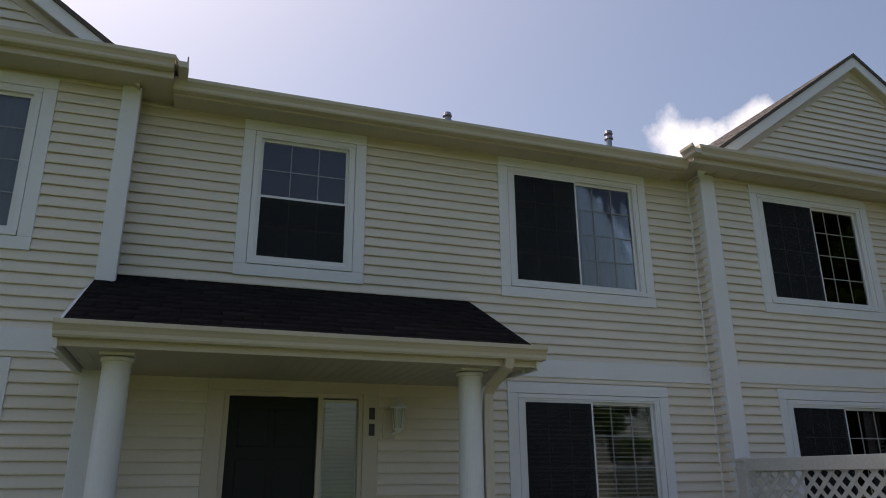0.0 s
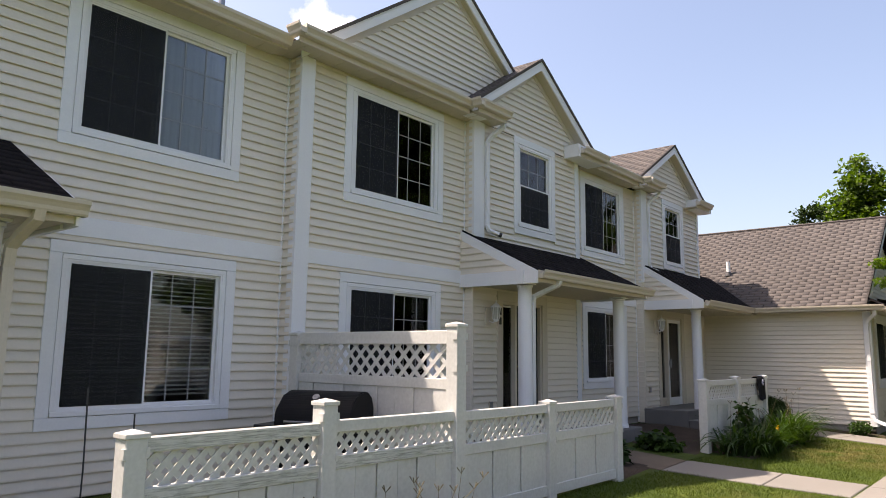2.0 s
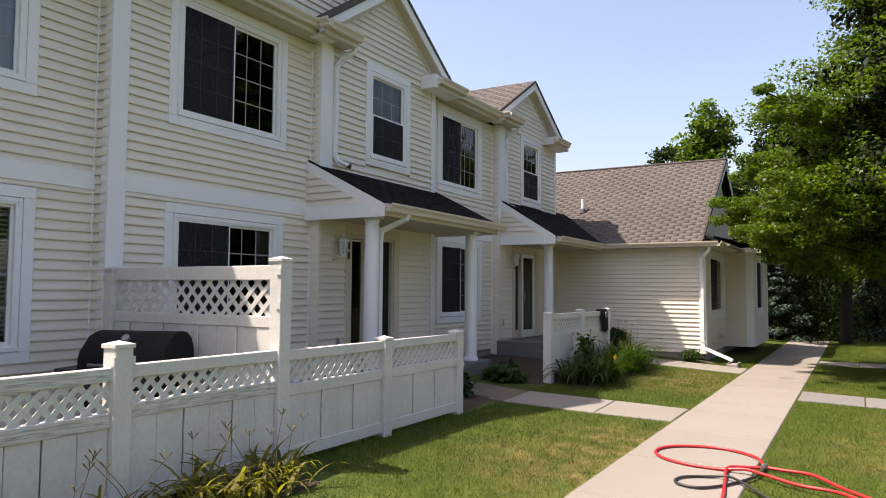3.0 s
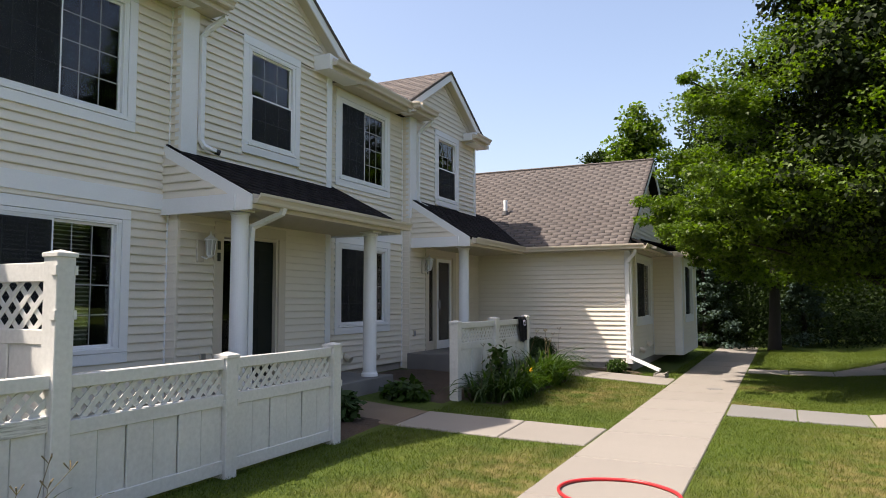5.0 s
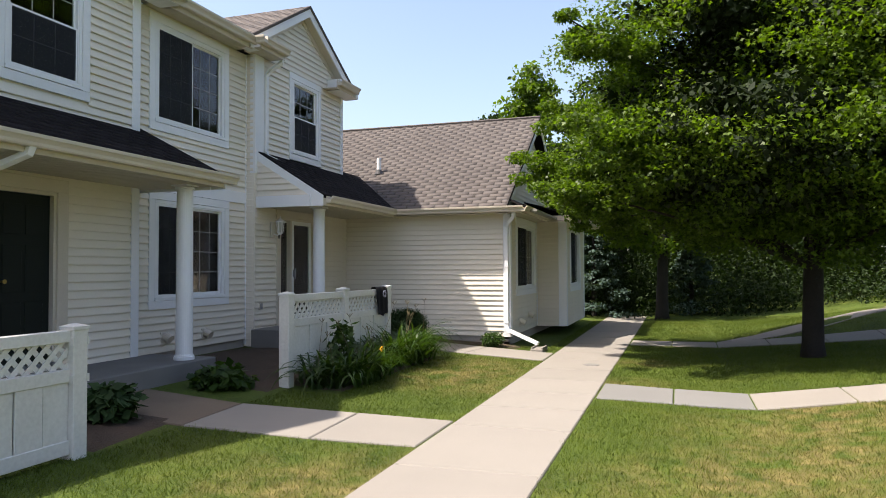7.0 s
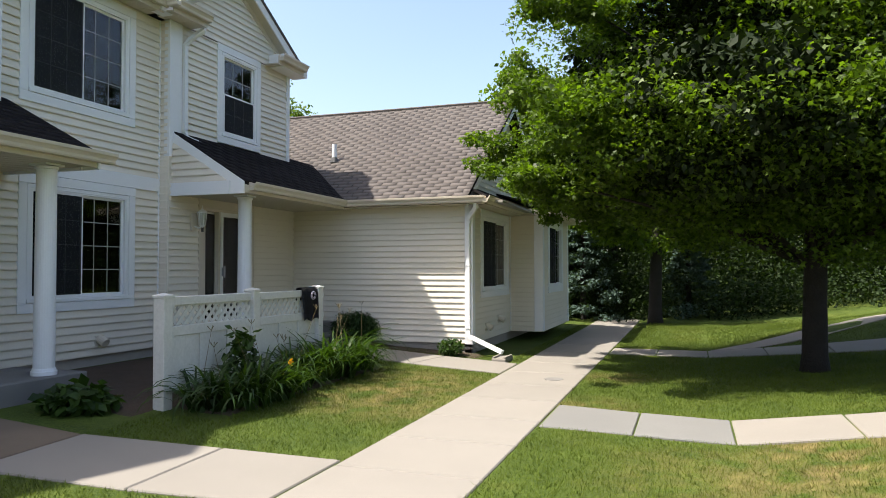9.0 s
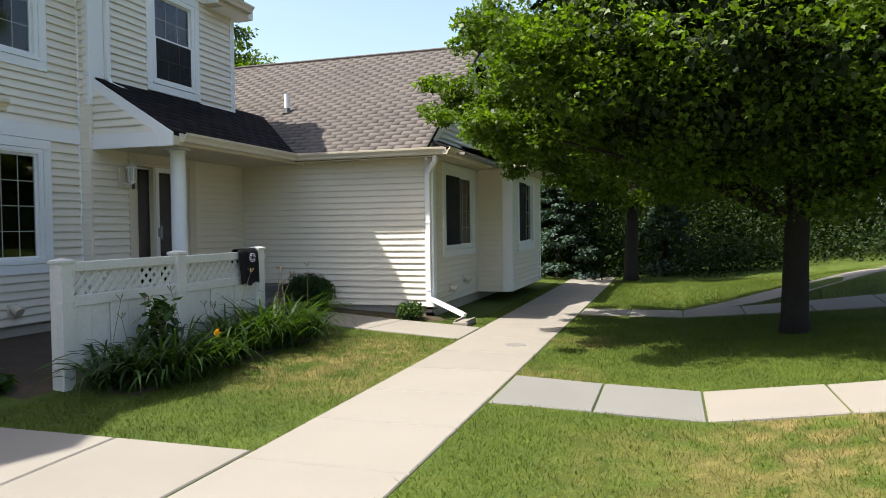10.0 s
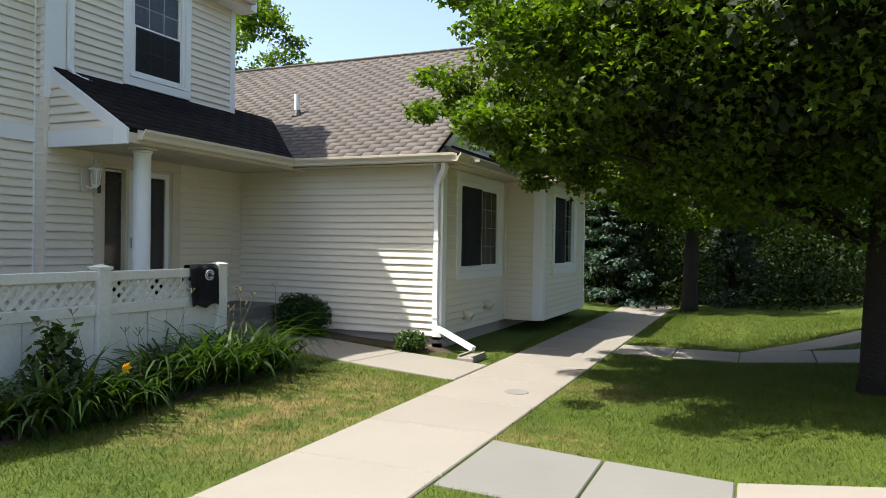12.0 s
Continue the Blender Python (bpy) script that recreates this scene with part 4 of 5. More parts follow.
porch("porch_roof_end", 14.83, 19.3, 5.30, 2.80, YC + 0.17, 3.70, "one", "shed roof of shade-darkened shingles over an entrance porch", (15.37,), "")
gutter("gutter_porch_left", -0.93, 2.72, 5.45, 2.70)
gutter("gutter_porch_middle", 8.80, 12.43, 5.36, 2.80)
gutter("gutter_porch_end", 14.96, 18.05, 5.30, 2.79)

for nm, dims, lab in (("porch_floor_left", (-0.9, 2.6, 5.5, YA, 0.0, 0.44), "grey concrete porch floor"), ("porch_floor_middle", (8.9, 12.3, 5.5, YC, 0.0, 0.44), "grey concrete porch floor stepped up from the path"), ("porch_floor_end", (14.68, 18.24, 5.62, YC, 0.0, 0.58), "grey concrete porch floor stepped up from the path"), ("porch_step_end", (14.68, 18.0, 5.30, 5.62, 0.0, 0.40), "grey concrete step below a porch")):
    bm = bmesh.new()
    box(bm, *dims, bevel=0.012)
    solid(nm, bm, OLD_CONCRETE, lab, "porch")


# ---- single-storey wing at the end ----
WX, WY, BY = 18.25, 2.97, 2.28
wall("wall_wing_side", WX, YC, "west", YC - WY, 0.24, 2.72, "white-lit cream lap siding side wall of a low wing")
WIN_W = [(18.76, 20.88, 1.01, 2.645, "slider", "curtain")]
WIN_V = [(21.65, 23.52, 1.02, 2.66, "slider", None)]
front("wall_wing_front", WX, 21.05, WY, WIN_W, 0.24, "cream siding front wall of a low wing", z1=2.72, band=False)
front("wall_wing_bay", 21.05, 24.25, BY, WIN_V, 0.24, "cream siding front of a box bay", z1=2.72, band=False)
wall("wall_wing_bay_side", 21.05, WY, "west", WY - BY, 0.24, 2.72, "narrow cream siding side of a box bay")
for nm, d in (("wall_wing_far", (24.80, 24.94, 2.95, 12.0, 0, 2.7)), ("wall_wing_back", (18.25, 24.94, 12.0, 12.14, 0, 2.7)), ("wall_wing_front_far", (24.25, 24.94, 2.95, 3.09, 0, 2.72)), ("wall_wing_bay_far", (24.11, 24.25, 2.40, 2.95, 0.24, 2.72)), ("floor_wing", (18.4, 24.8, 3.1, 12, 0.1, 0.3)), ("wall_wing_rooms", (18.4, 24.8, 6.0, 6.1, 0.3, 2.7)), ("ceiling_wing", (18.25, 24.9, 2.4, 12, 2.70, 2.74))):
    bm = bmesh.new()
    box(bm, *d)
    solid(nm, bm, INTERIOR if "wall" not in nm or "rooms" in nm else SIDING, "plain inner or far wall closing the wing")
bm = bmesh.new()
box(bm, WX + 0.02, WX + 0.13, WY + 0.02, YC, -0.1, 0.245)
box(bm, WX + 0.02, 24.9, WY + 0.02, WY + 0.13, -0.1, 0.245)
solid("foundation_wing", bm, BLOCK, "low grey block foundation under a wing", "foundation")
brick_bm = bmesh.new()
box(brick_bm, -0.095, 0.095, -0.006, 0.020, -0.026, 0.026, bevel=0.003)
brick_mesh = mesh_of("brick", brick_bm, BLOCK)
wing_base = bpy.data.objects["foundation_wing"]
for row in range(4):
    z = 0.03 + 0.060 * row
    for k in range(8):
        piece("brick", brick_mesh, wing_base, pose(WX + 0.02, 3.09 + 0.2 * k + 0.1 * (row % 2), z, 0, 0, -90))
    for k in range(3):
        piece("brick", brick_mesh, wing_base, pose(WX + 0.12 + 0.2 * k + 0.1 * (row % 2), WY + 0.02, z))
pilaster("trim_wing_corner", WX - 0.04, WX + 0.11, WY - 0.04, WY + 0.11, 0.22, 2.72)
pilaster("trim_bay_corner", 21.01, 21.16, BY - 0.04, BY + 0.15, 0.24, 2.72)
pilaster("trim_bay_corner_far", 24.16, 24.28, BY - 0.04, BY + 0.1, 0.24, 2.72)
pilaster("trim_wing_inner", 21.0, 21.045, WY - 0.04, WY, 0.24, 2.72, "thin cream inside corner post")

EX, EZ, RX, RZ = 17.92, 2.80, 21.55, 5.26      # eave and ridge of the wing roof
RAKE = 2.93
wing_roof = thing("roof_wing", "sunlit brown asphalt shingle roof of a low wing", "roof", kind="structure")
bm = bmesh.new()
roof_slab(bm, [(EX, RAKE, EZ), (RX, RAKE, RZ), (RX, 12.3, RZ), (EX, 12.3, EZ)], 0.07)
roof_slab(bm, [(RX, RAKE, RZ), (25.2, RAKE, EZ), (25.2, 12.3, EZ), (RX, 12.3, RZ)], 0.07)
# Near-black deck draws dark lines in the gaps between the tabs.
part("roof_deck", bm, SHADED_SHINGLE, wing_roof)
wing_tabs = shingle_tabs((EX, RAKE, EZ), (0, 1, 0), (RX - EX, 0, RZ - EZ), 9.4, math.hypot(RX - EX, RZ - EZ), expo=0.127, seed=5)
bm = bmesh.new()
tube(bm, [(RX, RAKE, RZ + 0.012), (RX, 12.3, RZ + 0.012)], 0.035, 6)
part("ridge_cap", bm, SHINGLE, wing_roof)
bm = bmesh.new()
prism(bm, [(EX, EZ - 0.05), (RX, RZ - 0.05), (25.2, EZ - 0.05), (25.2, EZ - 0.2), (RX, RZ - 0.2), (EX, EZ - 0.2)], RAKE - 0.0, RAKE + 0.025)
part("rake_board", bm, TRIM, wing_roof, "white rake board")
bm = bmesh.new()
prism(bm, [(EX + 0.5, EZ - 0.02), (RX, RZ - 0.2), (24.7, EZ - 0.02)], WY + 0.22, WY + 0.32)
part("gable_wall", bm, SIDING, wing_roof)
z = EZ + 0.25
while z < RZ - 0.4:
    w = (RZ - 0.25 - z - LAP * 0.5) / 0.68
    piece("siding_board", board_mesh(round(2 * w, 2)), wing_roof, pose(RX - w, WY + 0.22, z))
    z += LAP
bm = bmesh.new()
roof_slab(bm, [(EX, WY - 0.36, 2.80), (21.0, WY - 0.36, 2.80), (21.0, WY + 0.25, 3.10), (EX + 0.55, WY + 0.25, 3.10)], 0.04)
roof_slab(bm, [(20.72, BY - 0.36, 2.80), (24.6, BY - 0.36, 2.80), (24.6, WY + 0.25, 3.14), (20.72, WY + 0.25, 3.14)], 0.04)
part("pent_roof", bm, SHADED_SHINGLE, wing_roof, "pent roof of shade-darkened shingles below the gable")
bm = bmesh.new()
box(bm, EX, WX, WY - 0.33, 5.3, 2.665, 2.68)
box(bm, EX, 21.05, WY - 0.33, WY, 2.665, 2.68)
box(bm, 20.72, 24.6, BY - 0.33, WY - 0.33, 2.667, 2.682)
part("eave_soffit", bm, SOFFIT, wing_roof)
bm = bmesh.new()
box(bm, EX, EX + 0.025, WY - 0.33, 5.3, 2.65, 2.79)
box(bm, EX + 0.025, 20.75, WY - 0.335, WY - 0.31, 2.65, 2.79)
box(bm, 20.72, 24.6, BY - 0.335, BY - 0.31, 2.65, 2.79)
box(bm, 20.72, 20.745, BY - 0.31, WY - 0.335, 2.65, 2.79)
part("fascia", bm, CREAM, wing_roof)
gutter("gutter_wing_side", WY - 0.36, 5.28, EX, 2.79, "west")
gutter("gutter_wing_front", EX - 0.1, 20.72, WY - 0.335, 2.79)
gutter("gutter_wing_bay", 20.62, 24.6, BY - 0.335, 2.79)


# ---- white lattice-topped fences ----
slat_cache = {}


def slat_mesh(length):
    k = round(length, 3)
    if k not in slat_cache:
        bm = bmesh.new()
        box(bm, -k / 2, k / 2, -0.003, 0.003, -0.020, 0.020)
        slat_cache[k] = mesh_of("lattice_slat", bm, FENCE)
    return slat_cache[k]


def lattice(parent, w, z0, z1, u0, pitch=0.115):
    """Crossed diagonal slats that fill a strip from u0 to u0 + w between two rails."""
    h = z1 - z0
    for s, dy in ((1, -0.004), (-1, 0.004)):
        k = -h
        while k < w:
            a, b = max(0.0, k), min(w, k + h)
            if b - a > 0.03:
                ua, ub = (a, b) if s > 0 else (w - a, w - b)
                va, vb = z0 + (a - k), z0 + (b - k)
                ln = math.hypot(ub - ua, vb - va) + 0.015
                ang = math.degrees(math.atan2(vb - va, ub - ua))
                piece("lattice_slat", slat_mesh(ln), parent, pose(u0 + (ua + ub) / 2, dy, (va + vb) / 2, 0, -ang, 0))
            k += pitch


def post_part(parent, x, z0, z1, name="post"):
    p = boxed(name, (x - 0.068, x + 0.068, -0.068, 0.068, z0, z1 - 0.04), FENCE, parent, bevel=0.006)
    bm = bmesh.new()
    box(bm, x - 0.078, x + 0.078, -0.078, 0.078, z1 - 0.045, z1 - 0.015, bevel=0.004)
    lo = [bm.verts.new((x + sx * 0.076, sy * 0.076, z1 - 0.016)) for sx, sy in ((-1, -1), (1, -1), (1, 1), (-1, 1))]
    tip = bm.verts.new((x, 0, z1 + 0.008))
    for i in range(4):
        bm.faces.new((lo[i], lo[(i + 1) % 4], tip))
    part("cap", bm, FENCE, p)
    for bz in (z1 - 0.13, z1 - 0.42):
        for sx in (-1, 1):
            boxed("bracket", (x + sx * 0.068 - 0.012, x + sx * 0.068 + 0.012, -0.072, -0.020, bz - 0.03, bz + 0.03), FENCE, p)


def panel(parent, x0, x1, ztop, z_low, lat=0.215, rail=0.09, pick=0.245, pitch=0.115):
    """Top rail, lattice strip, middle rail, alternating boards and bottom rail between two posts."""
    a, b = x0 + 0.066, x1 - 0.066
    m1 = ztop - rail - lat
    boxed("top_rail", (a, b, -0.036, 0.036, ztop - rail, ztop), FENCE, parent, bevel=0.005)
    boxed("middle_rail", (a, b, -0.036, 0.036, m1 - 0.10, m1), FENCE, parent, bevel=0.005)
    boxed("bottom_rail", (a, b, -0.036, 0.036, z_low, z_low + 0.11), FENCE, parent, bevel=0.005)
    lattice(parent, b - a, m1 - 0.006, ztop - rail + 0.006, a, pitch)
    n = max(2, round((b - a) / pick))
    w = (b - a) / n
    for i in range(n):
        dy = -0.018 if i % 2 == 0 else -0.008
        boxed("board", (a + i * w + 0.004, a + (i + 1) * w - 0.004, dy - 0.010, dy + 0.010, z_low + 0.10, m1 - 0.09), FENCE, parent, bevel=0.004)
    boxed("backing", (a, b, 0.004, 0.010, z_low + 0.10, m1 - 0.09), FENCE, parent)


def fence(label, x, y, turn, posts, tops, rails, low, rail=0.09, pitch=0.115):
    ob = thing("fence", label, "fence", pose(x, y, 0, 0, 0, turn))
    for px, top in zip(posts, tops):
        if top:
            wx, wy = (x + px, y) if turn == 0 else (x, y - px)
            post_part(ob, px, ground(wx, wy) - 0.05, top)
    for (a, b), (zt, lat) in zip(zip(posts, posts[1:]), rails):
        panel(ob, a, b, zt, low, lat, rail, pitch=pitch)
    return ob


fence("weathered white vinyl fence with lattice top and algae stains", 0, 4.23, 0, [2.60, 4.08, 5.63, 7.20, 8.76], [1.15, 1.275, 1.915, 1.15, 1.15], [(1.105, 0.205), (1.115, 0.17), (1.105, 0.205), (1.105, 0.205)], 0.16)
fence("white vinyl fence with lattice top beside daylilies", 0, 4.36, 0, [12.13, 13.68, 15.25], [1.29, 1.31, 1.31], [(1.255, 0.215), (1.25, 0.215)], 0.28)
# tall privacy panel between the patio and the path, square to the wall
fence("tall white vinyl privacy panel with lattice top", 5.70, 6.62, -90, [0.0, 2.39], [1.86, 0], [(1.845, 0.32)], 0.5, 0.13, 0.155)

# algae on the first rails is a dull green film
def stain_film():
    m = material("green_algae_film", (0.28, 0.29, 0.16), 0.7, 0.3, 9, 60, 0.05)
    n, l = m.node_tree.nodes, m.node_tree.links
    tex, mr, mix, clear = n.new("ShaderNodeTexNoise"), n.new("ShaderNodeMapRange"), n.new("ShaderNodeMixShader"), n.new("ShaderNodeBsdfTransparent")
    tex.inputs["Scale"].default_value, tex.inputs["Detail"].default_value = 7.0, 8
    mr.inputs["From Min"].default_value, mr.inputs["From Max"].default_value = 0.47, 0.72
    mr.inputs["To Max"].default_value = 0.35
    l.new(tex.outputs["Fac"], mr.inputs["Value"])
    l.new(mr.outputs[0], mix.inputs[0])
    l.new(clear.outputs[0], mix.inputs[1])
    l.new(n["Principled BSDF"].outputs[0], mix.inputs[2])
    l.new(mix.outputs[0], n["Material Output"].inputs["Surface"])
    return m


ALGAE = stain_film()
first_fence = bpy.data.objects["fence"]
for d in ((2.68, 4.0, -0.0385, -0.0375, 1.02, 1.10), (2.68, 4.0, -0.0385, -0.0375, 0.71, 0.80), (4.16, 5.55, -0.0385, -0.0375, 0.76, 0.85)):
    boxed("algae_stain", d, ALGAE, first_fence, "patchy green algae film")


# ---- downspouts ----
def downspout(label, points, w=0.075, d=0.055, mat=None, smooth_bend=True):
    """A square pipe along points, with straps."""
    pts = [Vector(p) for p in points]
    bm = bmesh.new()
    rings = []
    for i, p in enumerate(pts):
        t = (pts[min(i + 1, len(pts) - 1)] - pts[max(i - 1, 0)]).normalized()
        side = Vector((1, 0, 0)) if abs(t.x) < 0.75 else Vector((0, 1, 0))
        v = t.cross(side).normalized()
        side = v.cross(t).normalized()
        rings.append([bm.verts.new(p + side * a * w / 2 + v * b * d / 2) for a, b in ((-1, -1), (0, -1.12), (1, -1), (1, 1), (0, 1.12), (-1, 1))])
    for a, b in zip(rings, rings[1:]):
        for k in range(6):
            bm.faces.new((a[k], a[(k + 1) % 6], b[(k + 1) % 6], b[k]))
    bm.faces.new(rings[0][::-1])
    bm.faces.new(rings[-1])
    ob = thing("downspout", label, "downspout")
    part("pipe", bm, mat or TRIM, ob)
    return ob


dA = downspout("cream downspout strapped beside a porch column", [(2.40, 5.40, 2.60), (2.40, 5.42, 2.54), (2.37, 5.66, 2.42), (2.352, 5.74, 2.35), (2.35, 5.76, 2.2), (2.35, 5.76, 0.46)], mat=CREAM)
downspout("white downspout beside a porch column", [(9.32, 5.32, 2.70), (9.32, 5.35, 2.63), (9.24, 5.55, 2.53), (9.145, 5.65, 2.46), (9.14, 5.67, 2.3), (9.14, 5.67, 0.46)])
for x in (9.145, 15.045):
    downspout("white downspout from an eave to a porch roof", [(x + 0.17, YC - 0.26, 5.26), (x + 0.16, YC - 0.26, 5.18), (x + 0.05, YC - 0.10, 5.02), (x, YC - 0.055, 4.92), (x, YC - 0.055, 3.60), (x + 0.03, YC - 0.08, 3.52), (x + 0.16, YC - 0.16, 3.47)], 0.07, 0.05)
    bm = bmesh.new()
    tube(bm, [(x + 0.15, YC - 0.155, 3.472), (x + 0.20, YC - 0.185, 3.455)], 0.036, 10)
    solid("downspout_end", bm, DARK_PLASTIC, "dark open mouth at the foot of a downspout", "downspout", kind="object")
dw = downspout("white downspout at a corner with a tilted extension", [(17.93, 2.80, 2.68), (17.96, 2.80, 2.60), (18.13, 2.93, 2.50), (18.17, 3.0, 2.40), (18.175, 3.0, 2.0), (18.175, 3.0, 0.45), (18.16, 2.96, 0.36), (18.10, 2.75, 0.28), (17.99, 2.35, 0.13)], 0.085, 0.065)
for z in (0.5, 1.6, 2.35):
    boxed("strap", (18.125, 18.225, 2.955, 3.045, z, z + 0.03), TRIM, dw)
bm = bmesh.new()
box(bm, 17.55, 18.05, 2.18, 2.42, 0.0, 0.075, bevel=0.012)
box(bm, 17.57, 18.03, 2.19, 2.22, 0.07, 0.10)
box(bm, 17.57, 18.03, 2.38, 2.41, 0.07, 0.10)
solid("splash_block", bm, CONCRETE, "pale concrete splash block under a downspout", "splash block", kind="object")


# ---- roof pipes ----
def roof_pipe(x, y, z0, z1, mat, label, r=0.055, hood=True):
    ob = thing("roof_vent_pipe", label, "vent pipe", pose(x, y, z0))
    h = z1 - z0
    bm = bmesh.new()
    tube(bm, [(0, 0, -0.25), (0, 0, h - 0.08 if hood else h)], r, 14)
    part("pipe", bm, mat, ob)
    bm = bmesh.new()
    tube(bm, [(0, 0, -0.06), (0, 0, 0.05)], [r * 2.0, r * 1.1], 12)
    part("flashing", bm, DARK_PLASTIC, ob)
    if hood:
        for k in range(2):
            bm = bmesh.new()
            z = h - 0.12 + 0.085 * k
            tube(bm, [(0, 0, z), (0, 0, z + 0.05)], [r * 1.5, r * 1.25], 14)
            part("hood_ring", bm, mat, ob)


roof_pipe(3.0, 8.5, 6.15, 6.52, STEEL, "galvanised vent pipe with a ringed hood above the eave", 0.045)
roof_pipe(5.6, 8.5, 6.15, 6.66, STEEL, "galvanised vent pipe with a ringed hood above the eave", 0.045)
roof_pipe(19.35, 6.25, 3.80, 4.12, TRIM, "short white plumbing vent on a shingle roof", 0.05, False)

# ---- small fixtures on walls ----
def dryer_vent(x, y, z, facing_x=False):
    ob = thing("dryer_vent", "cream plastic dryer vent hood low on siding", "vent", pose(x, y, z, 0, 0, 0))
    boxed("plate", (-0.075, 0.075, -0.03, -0.012, -0.075, 0.075), CREAM, ob, bevel=0.005)
    bm = bmesh.new()
    tube(bm, [(0, -0.02, 0.02), (0, -0.06, 0.015), (0, -0.14, -0.03)], [0.055, 0.058, 0.060], 14)
    part("hood", bm, CREAM, ob)


dryer_vent(12.75, YB, 0.62)
dryer_vent(13.65, YB, 0.60)
dryer_vent(19.15, WY, 0.46)
dryer_vent(20.05, WY, 0.55)
for x, y, z in ((9.28, YC, 0.88), (2.72, YA, 0.88), (14.92, YC, 0.95)):
    ob = thing("outdoor_socket", "small grey covered electric socket on siding", "socket", pose(x, y, z))
    boxed("box", (-0.04, 0.04, -0.045, -0.010, -0.06, 0.06), CREAM, ob, bevel=0.004)
    boxed("lid", (-0.035, 0.035, -0.055, -0.046, -0.05, 0.05), STEEL, ob, bevel=0.003)


# ---- grill on the patio ----
def grill(x, y, z):
    ob = thing("barbecue_grill", "black hooded gas grill standing on a patio", "grill", pose(x, y, z, 0, 0, -68))
    bm = bmesh.new()
    prof = [(-0.30 + 0.34 * (1 - math.cos(a)), 0.78 + 0.34 * math.sin(a)) for a in (radians(10 * k) for k in range(10))] + [(0.14, 1.11), (0.22, 1.06), (0.27, 0.96), (0.28, 0.78)]
    prism(bm, prof, -0.40, 0.40, "x")
    bmesh.ops.bevel(bm, geom=bm.edges[:], offset=0.012, segments=2, affect="EDGES")
    lid = part("lid", bm, BLACK, ob, "glossy black hood")
    bm = bmesh.new()
    tube(bm, [(-0.26, -0.30, 0.84), (-0.26, -0.345, 0.84), (0.26, -0.345, 0.84), (0.26, -0.30, 0.84)], 0.012, 8)
    part("handle", bm, STEEL, lid)
    bm = bmesh.new()
    tube(bm, [(0, -0.19, 1.055), (0, -0.21, 1.075)], 0.035, 14)
    part("thermometer", bm, STEEL, lid)
    boxed("fire_box", (-0.36, 0.36, -0.28, 0.28, 0.62, 0.775), BLACK, ob, bevel=0.01)
    for sx in (-1, 1):
        boxed("side_shelf", (min(sx * 0.37, sx * 0.66), max(sx * 0.37, sx * 0.66), -0.24, 0.24, 0.74, 0.79), DARK_PLASTIC, ob, bevel=0.008)
    boxed("control_panel", (-0.36, 0.36, -0.31, -0.285, 0.64, 0.76), DARK_PLASTIC, ob)
    for sx in (-1, 1):
        for sy in (-1, 1):
            boxed("leg", (sx * 0.32 - 0.02, sx * 0.32 + 0.02, sy * 0.24 - 0.02, sy * 0.24 + 0.02, 0.0, 0.62), BLACK, ob)
    boxed("bottom_shelf", (-0.30, 0.30, -0.22, 0.22, 0.14, 0.17), DARK_PLASTIC, ob)


grill(5.22, 5.55, 0.13)
bm = bmesh.new()
box(bm, 2.75, 8.6, 4.45, 6.65, 0.1, 0.195)
solid("patio", bm, OLD_CONCRETE, "grey concrete patio behind a fence", "patio")

# thin garden stakes by the lower window
for x, y, h in ((2.75, 5.2, 1.35), (3.15, 5.3, 1.15)):
    bm = bmesh.new()
    tube(bm, [(x, y, 0.15), (x + 0.01, y, h * 0.6), (x, y, h)], 0.006, 6)
    solid("garden_stake", bm, DARK_PLASTIC, "thin dark metal garden stake standing on a patio", "stake", kind="object")


# ---- towel over the fence ----
def towel():
    ob = thing("towel", "black towel with a pale ring emblem hung over a fence rail", "towel", pose(14.97, 4.36, 1.26))
    bm = bmesh.new()
    nu, rows_ = 14, []
    path = [(0.062, -0.16), (0.060, -0.03), (0.040, 0.02), (0.0, 0.030), (-0.045, 0.018), (-0.060, -0.05), (-0.066, -0.20), (-0.072, -0.33), (-0.076, -0.42)]
    for j, (dy, z) in enumerate(path):
        rows_.append([bm.verts.new((-0.21 + 0.42 * i / nu + 0.006 * math.sin(j), dy + 0.010 * math.sin(i * 1.1 + j * 0.5) * (j > 4), z + (0.02 * math.sin(i * 0.7) if j == len(path) - 1 else 0))) for i in range(nu + 1)])
    for a, b in zip(rows_, rows_[1:]):
        for i in range(nu):
            bm.faces.new((a[i], a[i + 1], b[i + 1], b[i]))
    bmesh.ops.solidify(bm, geom=bm.faces[:], thickness=0.008)
    part("cloth", bm, CLOTH, ob, smooth=True)
    bm = bmesh.new()
    for r in (0.062, 0.038):
        pts = [(0.05 + r * math.cos(a), -0.080, -0.085 + r * 0.85 * math.sin(a)) for a in (math.tau * k / 28 * 0.93 for k in range(29))]
        tube(bm, pts, 0.006, 5)
    part("emblem", bm, EMBLEM, ob, "pale lilac ring print")


towel()


# ---- hose on the path ----
def smooth_path(points, per=8):
    """A soft curve through points of the plan, laid a hose's thickness above the ground."""
    pts = [Vector(p) for p in points]
    out = []
    for i in range(len(pts) - 1):
        p0, p1, p2, p3 = pts[max(i - 1, 0)], pts[i], pts[i + 1], pts[min(i + 2, len(pts) - 1)]
        for k in range(per):
            t = k / per
            out.append(0.5 * (2 * p1 + (p2 - p0) * t + (2 * p0 - 5 * p1 + 4 * p2 - p3) * t * t + (3 * p1 - p0 - 3 * p2 + p3) * t ** 3))
    return out + [pts[-1]]


